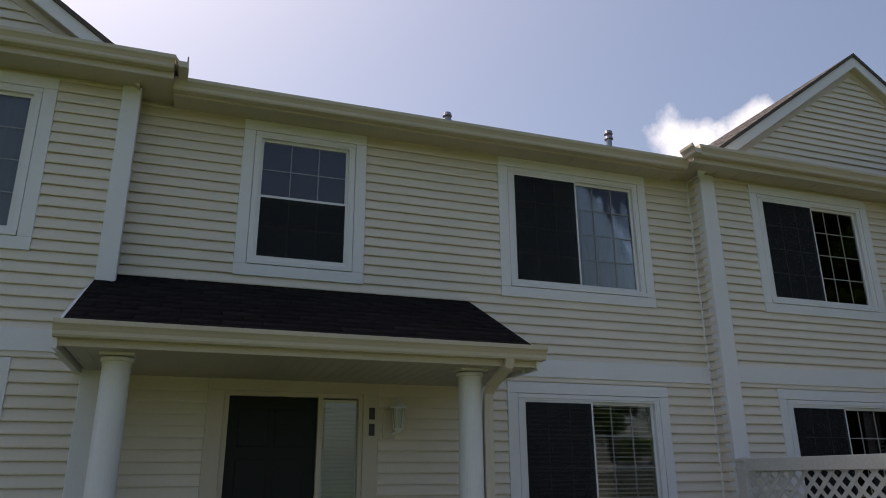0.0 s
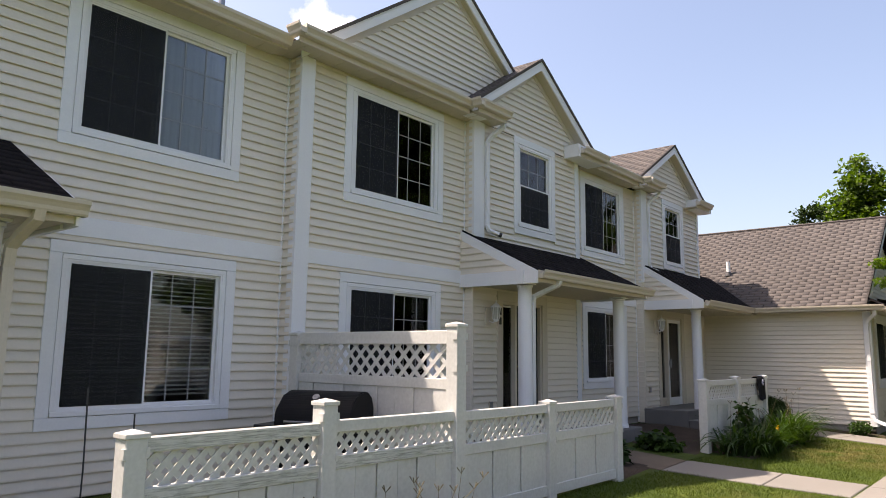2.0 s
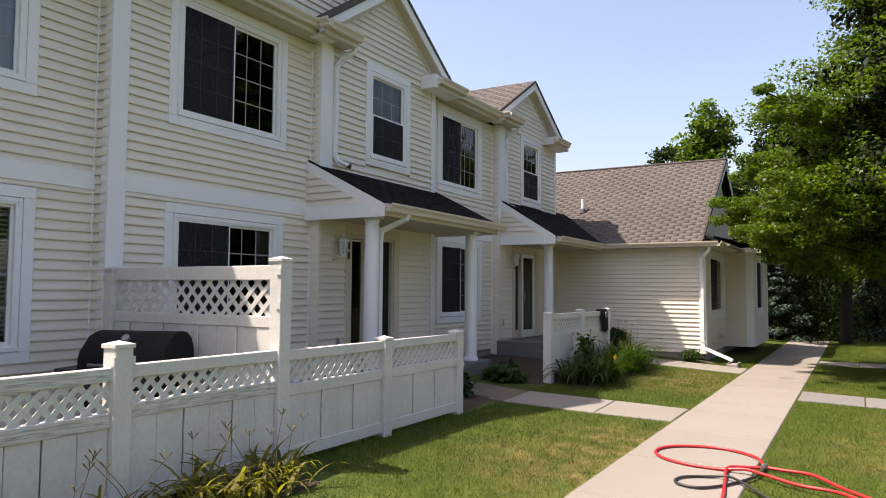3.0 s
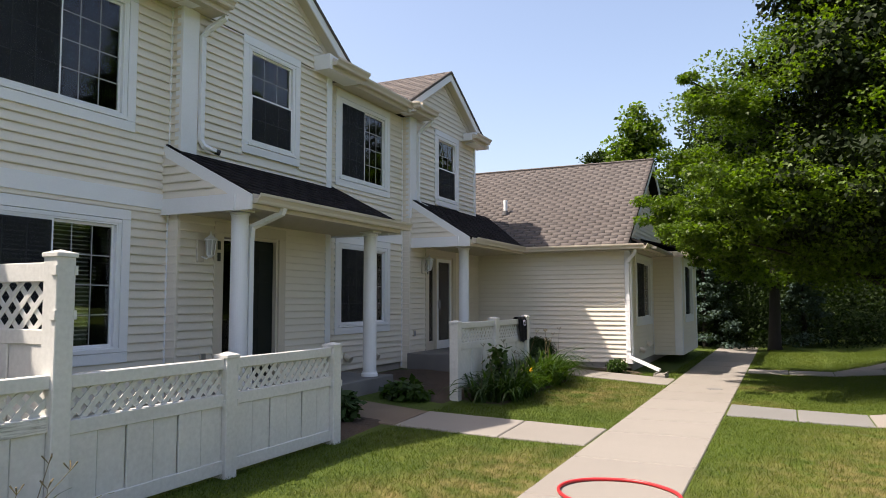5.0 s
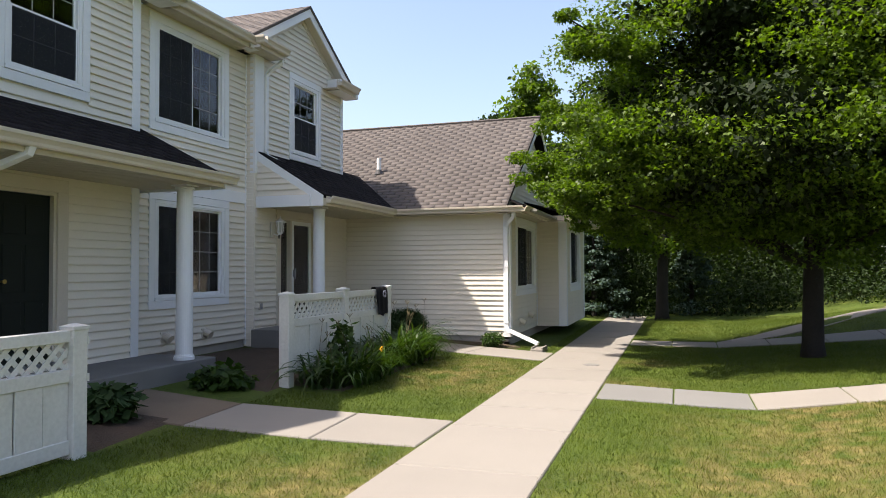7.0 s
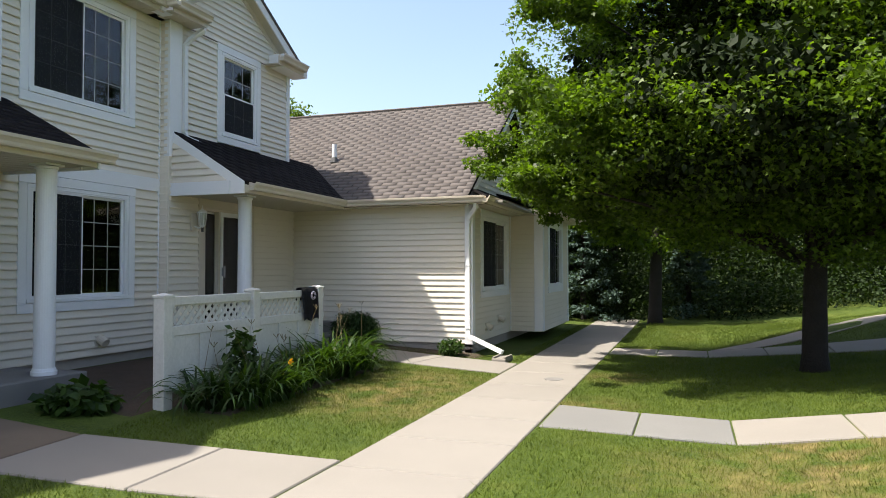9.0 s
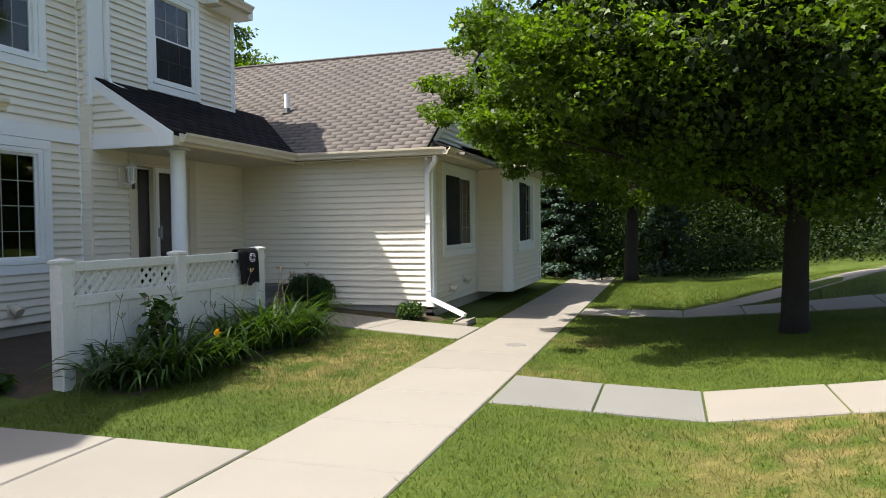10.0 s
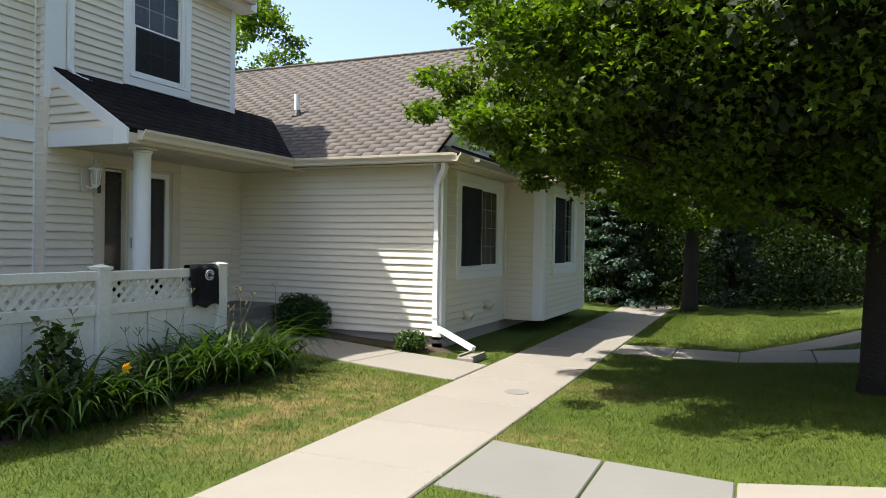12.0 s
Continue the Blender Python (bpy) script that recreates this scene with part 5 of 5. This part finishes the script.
hose = thing("garden_hose", "red rubber hose with metal coupling looped on the path", "hose", pose(8.3, 0.7, 0.014))
LOW = 0.015
loop = smooth_path([(0.0, 0.0, LOW), (0.32, 0.10, LOW), (0.53, 0.33, LOW), (0.58, 0.58, LOW), (0.47, 0.86, LOW), (0.27, 1.00, LOW), (0.04, 1.00, LOW), (-0.18, 0.86, LOW), (-0.31, 0.62, LOW), (-0.34, 0.34, LOW), (-0.36, 0.12, 0.045), (-0.45, -0.05, 0.04), (-0.63, -0.33, 0.03), (-0.80, -0.66, 0.045), (-1.3, -1.0, 0.05)])
branch = smooth_path([(-0.09, 0.01, LOW), (-0.16, 0.18, LOW), (-0.33, 0.27, 0.03), (-0.72, 0.23, LOW), (-1.32, 0.16, LOW), (-2.2, 0.10, LOW), (-3.0, -0.2, 0.03)])
run = smooth_path([(-0.05, -0.04, LOW), (-0.08, -0.15, LOW), (-0.2, -0.41, 0.03), (-0.54, -0.64, 0.03), (-0.95, -0.95, 0.04)])
for line in (loop, branch, run):
    bm = bmesh.new()
    tube(bm, line, 0.015, 10)
    part("hose_tube", bm, HOSE, hose, smooth=True)
bm = bmesh.new()
tube(bm, [(0.03, 0.0, 0.02), (0.0, -0.01, 0.02), (-0.05, -0.01, 0.02), (-0.13, 0.0, 0.02)], [0.018, 0.026, 0.026, 0.02], 14)
part("coupling", bm, STEEL, hose, "metal hose coupling")
bm = bmesh.new()
tube(bm, smooth_path([(-0.1, -0.01, LOW), (-0.27, -0.01, LOW), (-0.51, 0.04, LOW), (-0.84, 0.18, LOW), (-1.07, 0.36, LOW), (-1.06, 0.53, LOW), (-0.93, 0.60, LOW), (-0.77, 0.54, LOW), (-0.66, 0.36, LOW), (-0.66, 0.21, 0.035), (-0.84, 0.05, 0.03), (-1.11, -0.14, LOW), (-1.6, -0.5, 0.03)]), 0.012, 8)
part("black_line", bm, CORD, hose, "thin black rubber line", smooth=True)
bm = bmesh.new()
tube(bm, [(16.1, 1.13, 0.010), (16.1, 1.13, 0.018), (16.1, 1.13, 0.020)], [0.13, 0.13, 0.11], 24)
solid("utility_cover", bm, OLD_CONCRETE, "small round grey utility cover set in the path", "cover", kind="object")


# ---- plants ----
def blades(seed, n, spread, length, droop, mat, name, parent, upright=0.35, width=0.021):
    """Arching strap leaves from one crown, joined."""
    rng = np.random.default_rng(seed)
    verts, faces = [], []
    seg = 6
    for _ in range(n):
        a = rng.uniform(0, math.tau)
        b0 = np.array([rng.normal(0, spread), rng.normal(0, spread), 0.0])
        ln = length * rng.uniform(0.55, 1.1)
        lean = upright * rng.uniform(0.5, 1.6)
        w = width * rng.uniform(0.7, 1.3)
        dr = droop * rng.uniform(0.5, 1.4)
        d = np.array([math.cos(a), math.sin(a), 0])
        side = np.array([-math.sin(a), math.cos(a), 0])
        p, th = b0, math.pi / 2 - lean * 0.6
        base = len(verts)
        for s in range(seg + 1):
            t = s / seg
            ww = w * (1 - t) ** 0.7 + 0.001
            verts += [p + side * ww, p - side * ww + np.array([0, 0, 0.004])]
            p = p + (d * math.cos(th) + np.array([0, 0, math.sin(th)])) * ln / seg
            if p[2] < 0.015:
                p[2] = 0.015
            th -= dr / seg * (0.5 + t)
        for s in range(seg):
            i = base + 2 * s
            faces.append((i, i + 1, i + 3, i + 2))
    ob = new(name, mesh_from(name, np.array(verts), np.array(faces), mat, True))
    ob.parent = parent
    ob["kind"] = "stuff"
    return ob


def daylily(x, y, seed, size=0.75, n=110, dry=False, stalks=4, flower=False):
    z = ground(x, y)
    ob = thing("daylily_clump", "clump of yellowing daylily leaves with dry stalks" if dry else "dense green daylily clump with arching strap leaves", "plant", pose(x, y, z - 0.01), "daylilies along the fences")
    blades(seed, n, 0.10, size, 2.5, DRY_LILY if dry else LILY, "leaves", ob, 0.75)
    rng = np.random.default_rng(seed + 900)
    for _ in range(stalks):
        bm = bmesh.new()
        a, h = rng.uniform(0, math.tau), size * rng.uniform(0.8, 1.0)
        q = Vector((0.22 * math.cos(a), 0.22 * math.sin(a), h))
        b = Vector((rng.normal(0, 0.08), rng.normal(0, 0.08), 0))
        tube(bm, [b, b.lerp(q, 0.5) + Vector((0, 0, 0.05)), q], [0.004, 0.003, 0.002], 5)
        for k in range(3):
            tube(bm, [q, q + Vector((0.04 * math.cos(a + k * 2), 0.04 * math.sin(a + k * 2), 0.05))], [0.002, 0.005], 5)
        part("flower_stalk", bm, STALK, ob, "dry flower stalk")
    if flower:
        bm = bmesh.new()
        for k in range(6):
            a = math.tau * k / 6
            c = Vector((0.02, -0.20, size * 0.62))
            d = Vector((math.cos(a) * 0.6, -0.6, math.sin(a) * 0.6))
            s = d.cross(Vector((0, 1, 0))).normalized() * 0.018
            v = [bm.verts.new(p) for p in (c, c + d * 0.05 + s, c + d * 0.09, c + d * 0.05 - s)]
            bm.faces.new(v)
        bmesh.ops.solidify(bm, geom=bm.faces[:], thickness=0.002)
        part("flower", bm, PETAL, ob, "small yellow daylily flower")


rng = np.random.default_rng(12)
for k in range(15):
    daylily(12.35 + 0.235 * k + rng.uniform(-0.06, 0.06), 3.90 + rng.uniform(-0.16, 0.12), 60 + k, rng.uniform(0.92, 1.08) * (0.84 if k < 4 else 0.66 if k < 8 else 0.95), 75, stalks=1, flower=k == 4)
for k, (x, y) in enumerate(((3.25, 3.85), (3.6, 3.8), (3.95, 3.9), (4.55, 3.92), (4.9, 3.82), (5.25, 3.9))):
    daylily(x, y, 100 + k, 0.52, 60, True, 3)


def leaf_cloud(name, centres, radii, count, size, mat, seed, flat=0.6, shape="maple"):
    """Many single leaves gathered round centres; each a small lobed face with its own turn."""
    rng = np.random.default_rng(seed)
    k = rng.integers(0, len(centres), count)
    off = rng.normal(0, 1, (count, 3))
    off *= (rng.uniform(0, 1, count) ** 0.42 / np.linalg.norm(off, axis=1))[:, None] * np.array([1, 1, flat])
    pos = np.asarray(centres)[k] + off * np.asarray(radii)[k][:, None]
    if shape == "maple":
        pat = np.array([(0, 0), (0.50, 0.36), (0.20, 0.46), (0, 1.0), (-0.20, 0.46), (-0.50, 0.36)])
    else:
        pat = np.array([(0, 0), (0.32, 0.45), (0, 1.0), (-0.32, 0.45)])
    m = len(pat)
    yaw, tilt = rng.uniform(0, math.tau, count), rng.normal(0.42, 0.5, count)
    s = size * rng.uniform(0.6, 1.25, count)
    d = np.stack([np.cos(yaw) * np.cos(tilt), np.sin(yaw) * np.cos(tilt), -np.sin(tilt)], 1)
    roll = rng.normal(0, 0.6, count)
    side0 = np.stack([-np.sin(yaw), np.cos(yaw), 0 * yaw], 1)
    up0 = np.cross(d, side0)
    side = side0 * np.cos(roll)[:, None] + up0 * np.sin(roll)[:, None]
    nrm = np.cross(d, side)
    curl = -0.18 * (np.abs(pat[:, 0]) + pat[:, 1] ** 2 * 0.6)
    v = pos[:, None] + s[:, None, None] * (pat[None, :, 0:1] * side[:, None] + pat[None, :, 1:2] * d[:, None] + curl[None, :, None] * nrm[:, None])
    faces = np.arange(count * m).reshape(count, m)
    return mesh_from(name, v.reshape(-1, 3), faces, mat)


def girth(u):
    """How wide a crown is at a height from -1 (foot) to 1 (top), as a share of its widest."""
    return (1 - u) ** 0.68 if u > 0 else math.sqrt(1 - u * u)


def tree(label, x, y, height, spread, clear, seed, leaves, size, mat, trunk_r=0.2, clusters=260, lean=(0, 0), shape="maple", group="", droop=0.0, low=0.5, fill=0, inner=0, flat=0.6, tips=()):
    """A tapered trunk, forking limbs and a crown of single leaves in uneven clumps."""
    rng = np.random.default_rng(seed)
    z0 = ground(min(x, 46), y) - 0.05
    ob = thing("tree", label, "tree", pose(x, y, z0), group)
    bm = bmesh.new()
    trunk_top = clear + (height - clear) * 0.55
    spine = [Vector((lean[0] * t + 0.06 * math.sin(5 * t + seed), lean[1] * t + 0.05 * math.cos(4 * t), trunk_top * t)) for t in (0, 0.04, 0.15, 0.3, 0.5, 0.75, 1)]
    tube(bm, spine, [trunk_r * f for f in (1.35, 1.1, 1.0, 0.92, 0.75, 0.5, 0.2)], 14)
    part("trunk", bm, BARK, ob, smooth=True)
    mid = clear + (height - clear) * low
    tall, deep = height - mid, mid - clear
    cs, rs = [], []
    for k in range(max(10, clusters // 14) + len(tips)):
        bm = bmesh.new()
        a = 2.399 * k + rng.uniform(-0.4, 0.4)
        u = rng.uniform(-0.85, 0.9)
        r = spread * max(0.2, girth(u)) * rng.uniform(0.75, 1.0)
        tip = Vector((r * math.cos(a) * 0.8, r * math.sin(a), mid + (tall if u > 0 else deep) * u - droop * r))
        if k < len(tips):
            tip = Vector(tips[k])
            r = math.hypot(tip.x, tip.y)
        start = min(max((tip.z - 0.45 * r), clear * 0.9), trunk_top * 0.95) / trunk_top
        f = start * (len(spine) - 1)
        lo = 0
        for i in range(len(spine) - 1):
            if spine[i].z <= start * trunk_top <= spine[i + 1].z:
                lo = i
        s0 = spine[lo].lerp(spine[lo + 1], 0.5)
        bend = s0.lerp(tip, 0.5) + Vector((rng.normal(0, 0.15), rng.normal(0, 0.15), 0.25))
        br = trunk_r * 0.32 * (1 - 0.5 * start)
        tube(bm, [s0, s0.lerp(bend, 0.5) + Vector((0, 0, 0.08)), bend, bend.lerp(tip, 0.6), tip], [br, br * 0.75, br * 0.5, br * 0.3, 0.012], 7)
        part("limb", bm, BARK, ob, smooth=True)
        if k < len(tips):
            for t in (0.45, 0.55, 0.65, 0.75, 0.85, 0.95, 1.05):
                c = bend.lerp(tip, t)
                for _ in range(3):
                    cs.append((c.x + rng.normal(0, 0.36), c.y + rng.normal(0, 0.16), c.z + rng.normal(0, 0.16)))
                    rs.append(rng.uniform(0.18, 0.34))
            continue
        for t in (0.35, 0.6, 0.8, 1.0):
            c = s0.lerp(bend, t / 0.5) if t < 0.5 else bend.lerp(tip, (t - 0.5) / 0.5)
            for _ in range(max(2, clusters // (4 * max(10, clusters // 14)))):
                cs.append((c.x + rng.normal(0, 0.30 * spread * 0.33), c.y + rng.normal(0, 0.30 * spread * 0.33), c.z + rng.normal(0, 0.22)))
                rs.append(rng.uniform(0.4, 0.75) * (0.65 + 0.10 * spread))
    for _ in range(fill):
        a, u = rng.uniform(0, math.tau), rng.uniform(-0.95, 0.98)
        r = spread * girth(u) * rng.uniform(0.25, 1.0) ** 0.4 * (0.92 + 0.16 * math.sin(5 * a + 7 * u) * math.cos(3 * a - 9 * u))
        cs.append((r * math.cos(a) * 0.85, r * math.sin(a), mid + (tall if u > 0 else deep) * u - droop * r))
        rs.append(rng.uniform(0.3, 0.72))
    cs = np.array(cs)
    cr = new("crown", leaf_cloud("crown", cs, np.array(rs), leaves, size, mat, seed + 1, flat, shape))
    cr.parent = ob
    # Extra dark leaves added to deepen the shade inside the crown.
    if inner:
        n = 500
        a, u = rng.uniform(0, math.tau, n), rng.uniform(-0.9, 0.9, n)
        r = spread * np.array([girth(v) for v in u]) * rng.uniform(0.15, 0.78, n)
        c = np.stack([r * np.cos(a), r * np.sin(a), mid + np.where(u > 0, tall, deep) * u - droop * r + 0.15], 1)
        cr = new("inner_crown", leaf_cloud("inner_crown", c, np.full(n, 0.6), inner, 0.13, INNER_SHADE, seed + 2, 0.45, "simple"))
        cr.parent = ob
    return ob


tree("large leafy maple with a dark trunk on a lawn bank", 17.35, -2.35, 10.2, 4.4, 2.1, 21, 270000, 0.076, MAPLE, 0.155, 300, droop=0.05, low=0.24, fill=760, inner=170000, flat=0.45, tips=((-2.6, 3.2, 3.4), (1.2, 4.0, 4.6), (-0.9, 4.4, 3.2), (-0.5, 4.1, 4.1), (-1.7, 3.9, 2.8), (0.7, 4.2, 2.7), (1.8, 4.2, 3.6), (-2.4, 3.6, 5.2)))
tree("leafy tree with a dark forked trunk at the lawn's edge", 26.5, 0.2, 7.5, 3.0, 2.0, 33, 14000, 0.18, MAPLE, 0.17, 160)
BACK = "leafy green tree standing behind the houses"
# Sunlit tree takes MAPLE; those in shade take the darkened WOODS colour.
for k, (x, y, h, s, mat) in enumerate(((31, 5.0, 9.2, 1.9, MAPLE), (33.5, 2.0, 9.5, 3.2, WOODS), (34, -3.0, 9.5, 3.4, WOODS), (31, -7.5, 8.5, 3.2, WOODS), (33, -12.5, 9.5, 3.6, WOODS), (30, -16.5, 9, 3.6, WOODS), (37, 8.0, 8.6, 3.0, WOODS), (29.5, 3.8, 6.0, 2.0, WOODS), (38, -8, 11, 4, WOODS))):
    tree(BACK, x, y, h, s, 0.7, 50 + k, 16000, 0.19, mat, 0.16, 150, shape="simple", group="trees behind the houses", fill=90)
tree(BACK, 34.5, 19.2, 12.0, 4.4, 0.7, 66, 26000, 0.2, MAPLE, 0.16, 150, shape="simple", group="trees behind the houses", fill=260)
for k, (x, y, h, s) in enumerate(((-11.0, -17, 9.5, 3.6), (12.5, -19, 10.5, 4.0), (-18, -18, 9, 3.4), (19, -16.5, 9.5, 3.6))):
    tree("leafy tree across the lawn, mirrored in the windows", x, y, h, s, 1.2, 80 + k, 5000, 0.34, MAPLE, 0.18, 120, shape="simple", group="trees across the lawn")


def spruce(x, y, h, r, seed):
    rng = np.random.default_rng(seed)
    ob = thing("spruce_tree", "blue-green spruce at the edge of the woods", "tree", pose(x, y, ground(x, y)))
    bm = bmesh.new()
    tube(bm, [(0, 0, 0), (0, 0, h)], [0.1, 0.02], 8)
    part("trunk", bm, BARK, ob)
    cs, rs = [], []
    for k in range(150):
        t = rng.uniform(0.03, 1) ** 0.8
        a, rr = rng.uniform(0, math.tau), r * (1 - t) * rng.uniform(0.5, 1.0)
        cs.append((rr * math.cos(a), rr * math.sin(a), h * t - 0.2 * rr))
        rs.append(0.30 * (1.2 - t))
    c = new("crown", leaf_cloud("crown", np.array(cs), np.array(rs), 8000, 0.11, SPRUCE, seed, 0.35, "simple"))
    c.parent = ob


spruce(28.0, 2.4, 4.2, 1.3, 7)
spruce(28.6, -0.6, 3.0, 1.1, 8)


def undergrowth():
    rng = np.random.default_rng(77)
    n = 850
    y = rng.uniform(-26, 9, n)
    x = 27.6 + rng.uniform(0, 6.5, n) + 0.04 * (y + 3) ** 2 * 0.15
    z = np.array([ground(min(a, 46), b) for a, b in zip(x, y)]) + rng.uniform(0.0, 1.0, n) ** 1.3 * (0.9 + 0.55 * (x - 27.6))
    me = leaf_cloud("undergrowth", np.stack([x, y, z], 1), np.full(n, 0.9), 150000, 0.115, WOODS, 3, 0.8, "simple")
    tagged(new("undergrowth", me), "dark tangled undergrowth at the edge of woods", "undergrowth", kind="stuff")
    rng = np.random.default_rng(78)
    n = 600
    y = rng.uniform(-40, 30, n)
    x = 37 + rng.uniform(0, 5, n)
    z = rng.uniform(0, 9, n)
    keep = (y < 3) | (z < 4.5)
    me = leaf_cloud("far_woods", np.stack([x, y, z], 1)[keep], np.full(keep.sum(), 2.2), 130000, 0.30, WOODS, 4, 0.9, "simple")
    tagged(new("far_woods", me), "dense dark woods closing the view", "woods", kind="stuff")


undergrowth()


def bush(x, y, r, h, mat, label, seed, leaves=5000, size=0.05, name="shrub"):
    rng = np.random.default_rng(seed)
    ob = thing(name, label, "shrub", pose(x, y, ground(x, y)))
    d = rng.normal(0, 1, (160, 3))
    d /= np.linalg.norm(d, axis=1)[:, None]
    c = d * np.array([r, r, h / 2]) * rng.uniform(0.55, 0.92, 160)[:, None] + np.array([0, 0, h / 2])
    f = new("foliage", leaf_cloud("foliage", c, np.full(160, 0.22 * r + 0.03), leaves, size, mat, seed, 0.8, "simple"))
    f.parent = ob
    bm = bmesh.new()
    for k in range(4):
        tube(bm, [(0.03 * math.cos(k * 1.6), 0.03 * math.sin(k * 1.6), -0.02), (0.5 * r * math.cos(k * 1.6), 0.5 * r * math.sin(k * 1.6), h * 0.55)], [0.02, 0.008], 6)
    part("stems", bm, BARK, ob)


bush(17.72, 4.95, 0.43, 0.62, BUSH, "clipped round dark evergreen shrub by a wall", 5, 16000, 0.034)
bush(17.78, 3.2, 0.22, 0.30, LILY, "small green weed bush at a foundation corner", 6, 900, 0.06)
bush(12.95, 4.02, 0.17, 0.85, LILY, "tall leafy weed among daylilies by a fence", 14, 260, 0.12)
bush(9.75, 4.80, 0.26, 0.34, BUSH, "broad-leaved green plant beside a path", 8, 700, 0.13)
bush(11.62, 4.92, 0.30, 0.24, LILY, "broad-leaved hosta clump beside a porch", 9, 700, 0.15)


# ---- planting beds ----
def bed(name, corners, label):
    bm = bmesh.new()
    n = 10
    g = []
    for j in range(n + 1):
        row = []
        for i in range(n + 1):
            u, v = i / n, j / n
            a = Vector((*corners[0], 0)).lerp(Vector((*corners[1], 0)), u)
            b = Vector((*corners[3], 0)).lerp(Vector((*corners[2], 0)), u)
            p = a.lerp(b, v)
            edge = min(u, 1 - u, v, 1 - v)
            row.append(bm.verts.new((p.x, p.y, ground(p.x, p.y) + (0.014 if edge > 0 else -0.03) + 0.012 * noise.noise((p.x * 3, p.y * 3, 0)))))
        g.append(row)
    for j in range(n):
        for i in range(n):
            bm.faces.new((g[j][i], g[j][i + 1], g[j + 1][i + 1], g[j + 1][i]))
    solid(name, bm, MULCH, label, "planting bed", smooth=True)


bed("planting_bed_daylilies", ((12.0, 3.6), (16.0, 3.6), (16.3, 4.5), (12.0, 4.5)), "dark brown mulch bed under daylilies")
bed("planting_bed_porch", ((11.46, 4.3), (16.2, 4.5), (14.7, 6.7), (11.6, 5.5)), "bare brown soil and mulch between porches")
bed("planting_bed_between", ((12.25, 5.3), (14.7, 5.3), (14.7, 6.72), (12.25, 6.72)), "bare brown soil under a window")
bed("planting_bed_path", ((8.85, 4.1), (10.2, 4.3), (10.1, 5.5), (8.85, 5.5)), "dark brown mulch bed beside a porch")
bed("planting_bed_fence", ((2.4, 3.6), (5.75, 3.6), (5.75, 4.35), (2.4, 4.35)), "dark mulch strip along a fence")
bed("planting_bed_wing", ((17.75, 2.55), (18.3, 2.55), (18.3, 5.6), (17.8, 5.6)), "bare soil strip along a foundation")


# ---- grass blades on the lawns along the walk ----
def grass():
    rng = np.random.default_rng(9)
    n = 640000
    x = 4.0 + 23.0 * rng.uniform(0, 1, n) ** 1.25
    y = rng.uniform(-4.6, 4.25, n)
    ok = ~((y > W0 + 0.022 * np.sin(x * 3.1) * np.sin(x * 7.7)) & (y < W1 + 0.022 * np.sin(x * 2.7) * np.sin(x * 8.3)))
    near_side, far_side = np.interp(y, (1.97, 2.92, 4.2), (10.27, 10.08, 9.93)), np.interp(y, (1.97, 2.98, 4.3), (11.41, 11.25, 11.03))
    ok &= ~((x > near_side) & (x < far_side) & (y > W1 - 0.1))
    near_side, far_side = np.interp(y, (-5.5, -2.04, 0.745), (12.84, 13.01, 13.11)), np.interp(y, (-5.5, -2.04, 0.745), (13.86, 14.01, 14.29))
    ok &= ~((x > near_side) & (x < far_side) & (y < W0)) & ~((x > 16.4) & (x < 17.7) & (y > W1)) & ~((x > 19.38) & (x < 20.4) & (y < W0)) & ~((y < -0.95) & (x > np.interp(-y, (1.75, 2.1, 3.0, 4.2), (20.39, 20.55, 20.85, 21.4))) & (x < np.interp(-y, (0.95, 1.65, 2.7, 3.9), (20.39, 20.95, 21.5, 22.2))))
    ok &= ~((x > 12.0) & (x < 16.2) & (y > 3.62)) & ~((x < 5.8) & (y > 3.62)) & ~((x > 18.2) & (y > 2.2)) & ~((x > 8.85) & (x < 10.3) & (y > 4.15)) & ~((x > 17.5) & (x < 18.1) & (y > 2.15) & (y < 2.45))
    fade = np.minimum.reduce([(x - 4.0) / 2.5, (27.0 - x) / 2.0, (y + 4.6) / 1.6])
    ok &= rng.uniform(0, 1, n) < np.clip(fade, 0, 1)
    x, y = x[ok], y[ok]
    n = len(x)
    z = np.array([ground(a, b) for a, b in zip(x, y)]) - 0.012
    h = rng.uniform(0.018, 0.052, n)
    a = rng.uniform(0, math.tau, n)
    w = rng.uniform(0.0022, 0.0052, n)
    lx, ly = rng.normal(0, 0.026, n), rng.normal(0, 0.026, n)
    p = np.stack([x, y, z], 1)
    s = np.stack([np.cos(a) * w, np.sin(a) * w, 0 * a], 1)
    tip = p + np.stack([lx, ly, h], 1)
    v = np.stack([p - s, p + s, tip], 1).reshape(-1, 3)
    me = mesh_from("grass", v, np.arange(3 * n).reshape(n, 3), BLADE)
    tagged(new("grass", me), "short mown grass blades on the lawns", "grass", kind="stuff")


grass()


# ---- shingles of the wing roof: single tabs where the path passes nearest, the rest joined ----
centre = wing_tabs.mean(1)
near = (centre[:, 1] < 6.3) & (centre[:, 2] < 4.3)
pick = np.flatnonzero(near)[:300]
rest = np.ones(len(wing_tabs), bool)
rest[pick] = False
joined_tabs("shingles", wing_tabs[rest], SHINGLE, wing_roof)
for k in pick:
    part_mesh = mesh_from("shingle", wing_tabs[k], TAB_FACES, SHINGLE)
    tab = new("shingle", part_mesh)
    tab.parent = wing_roof
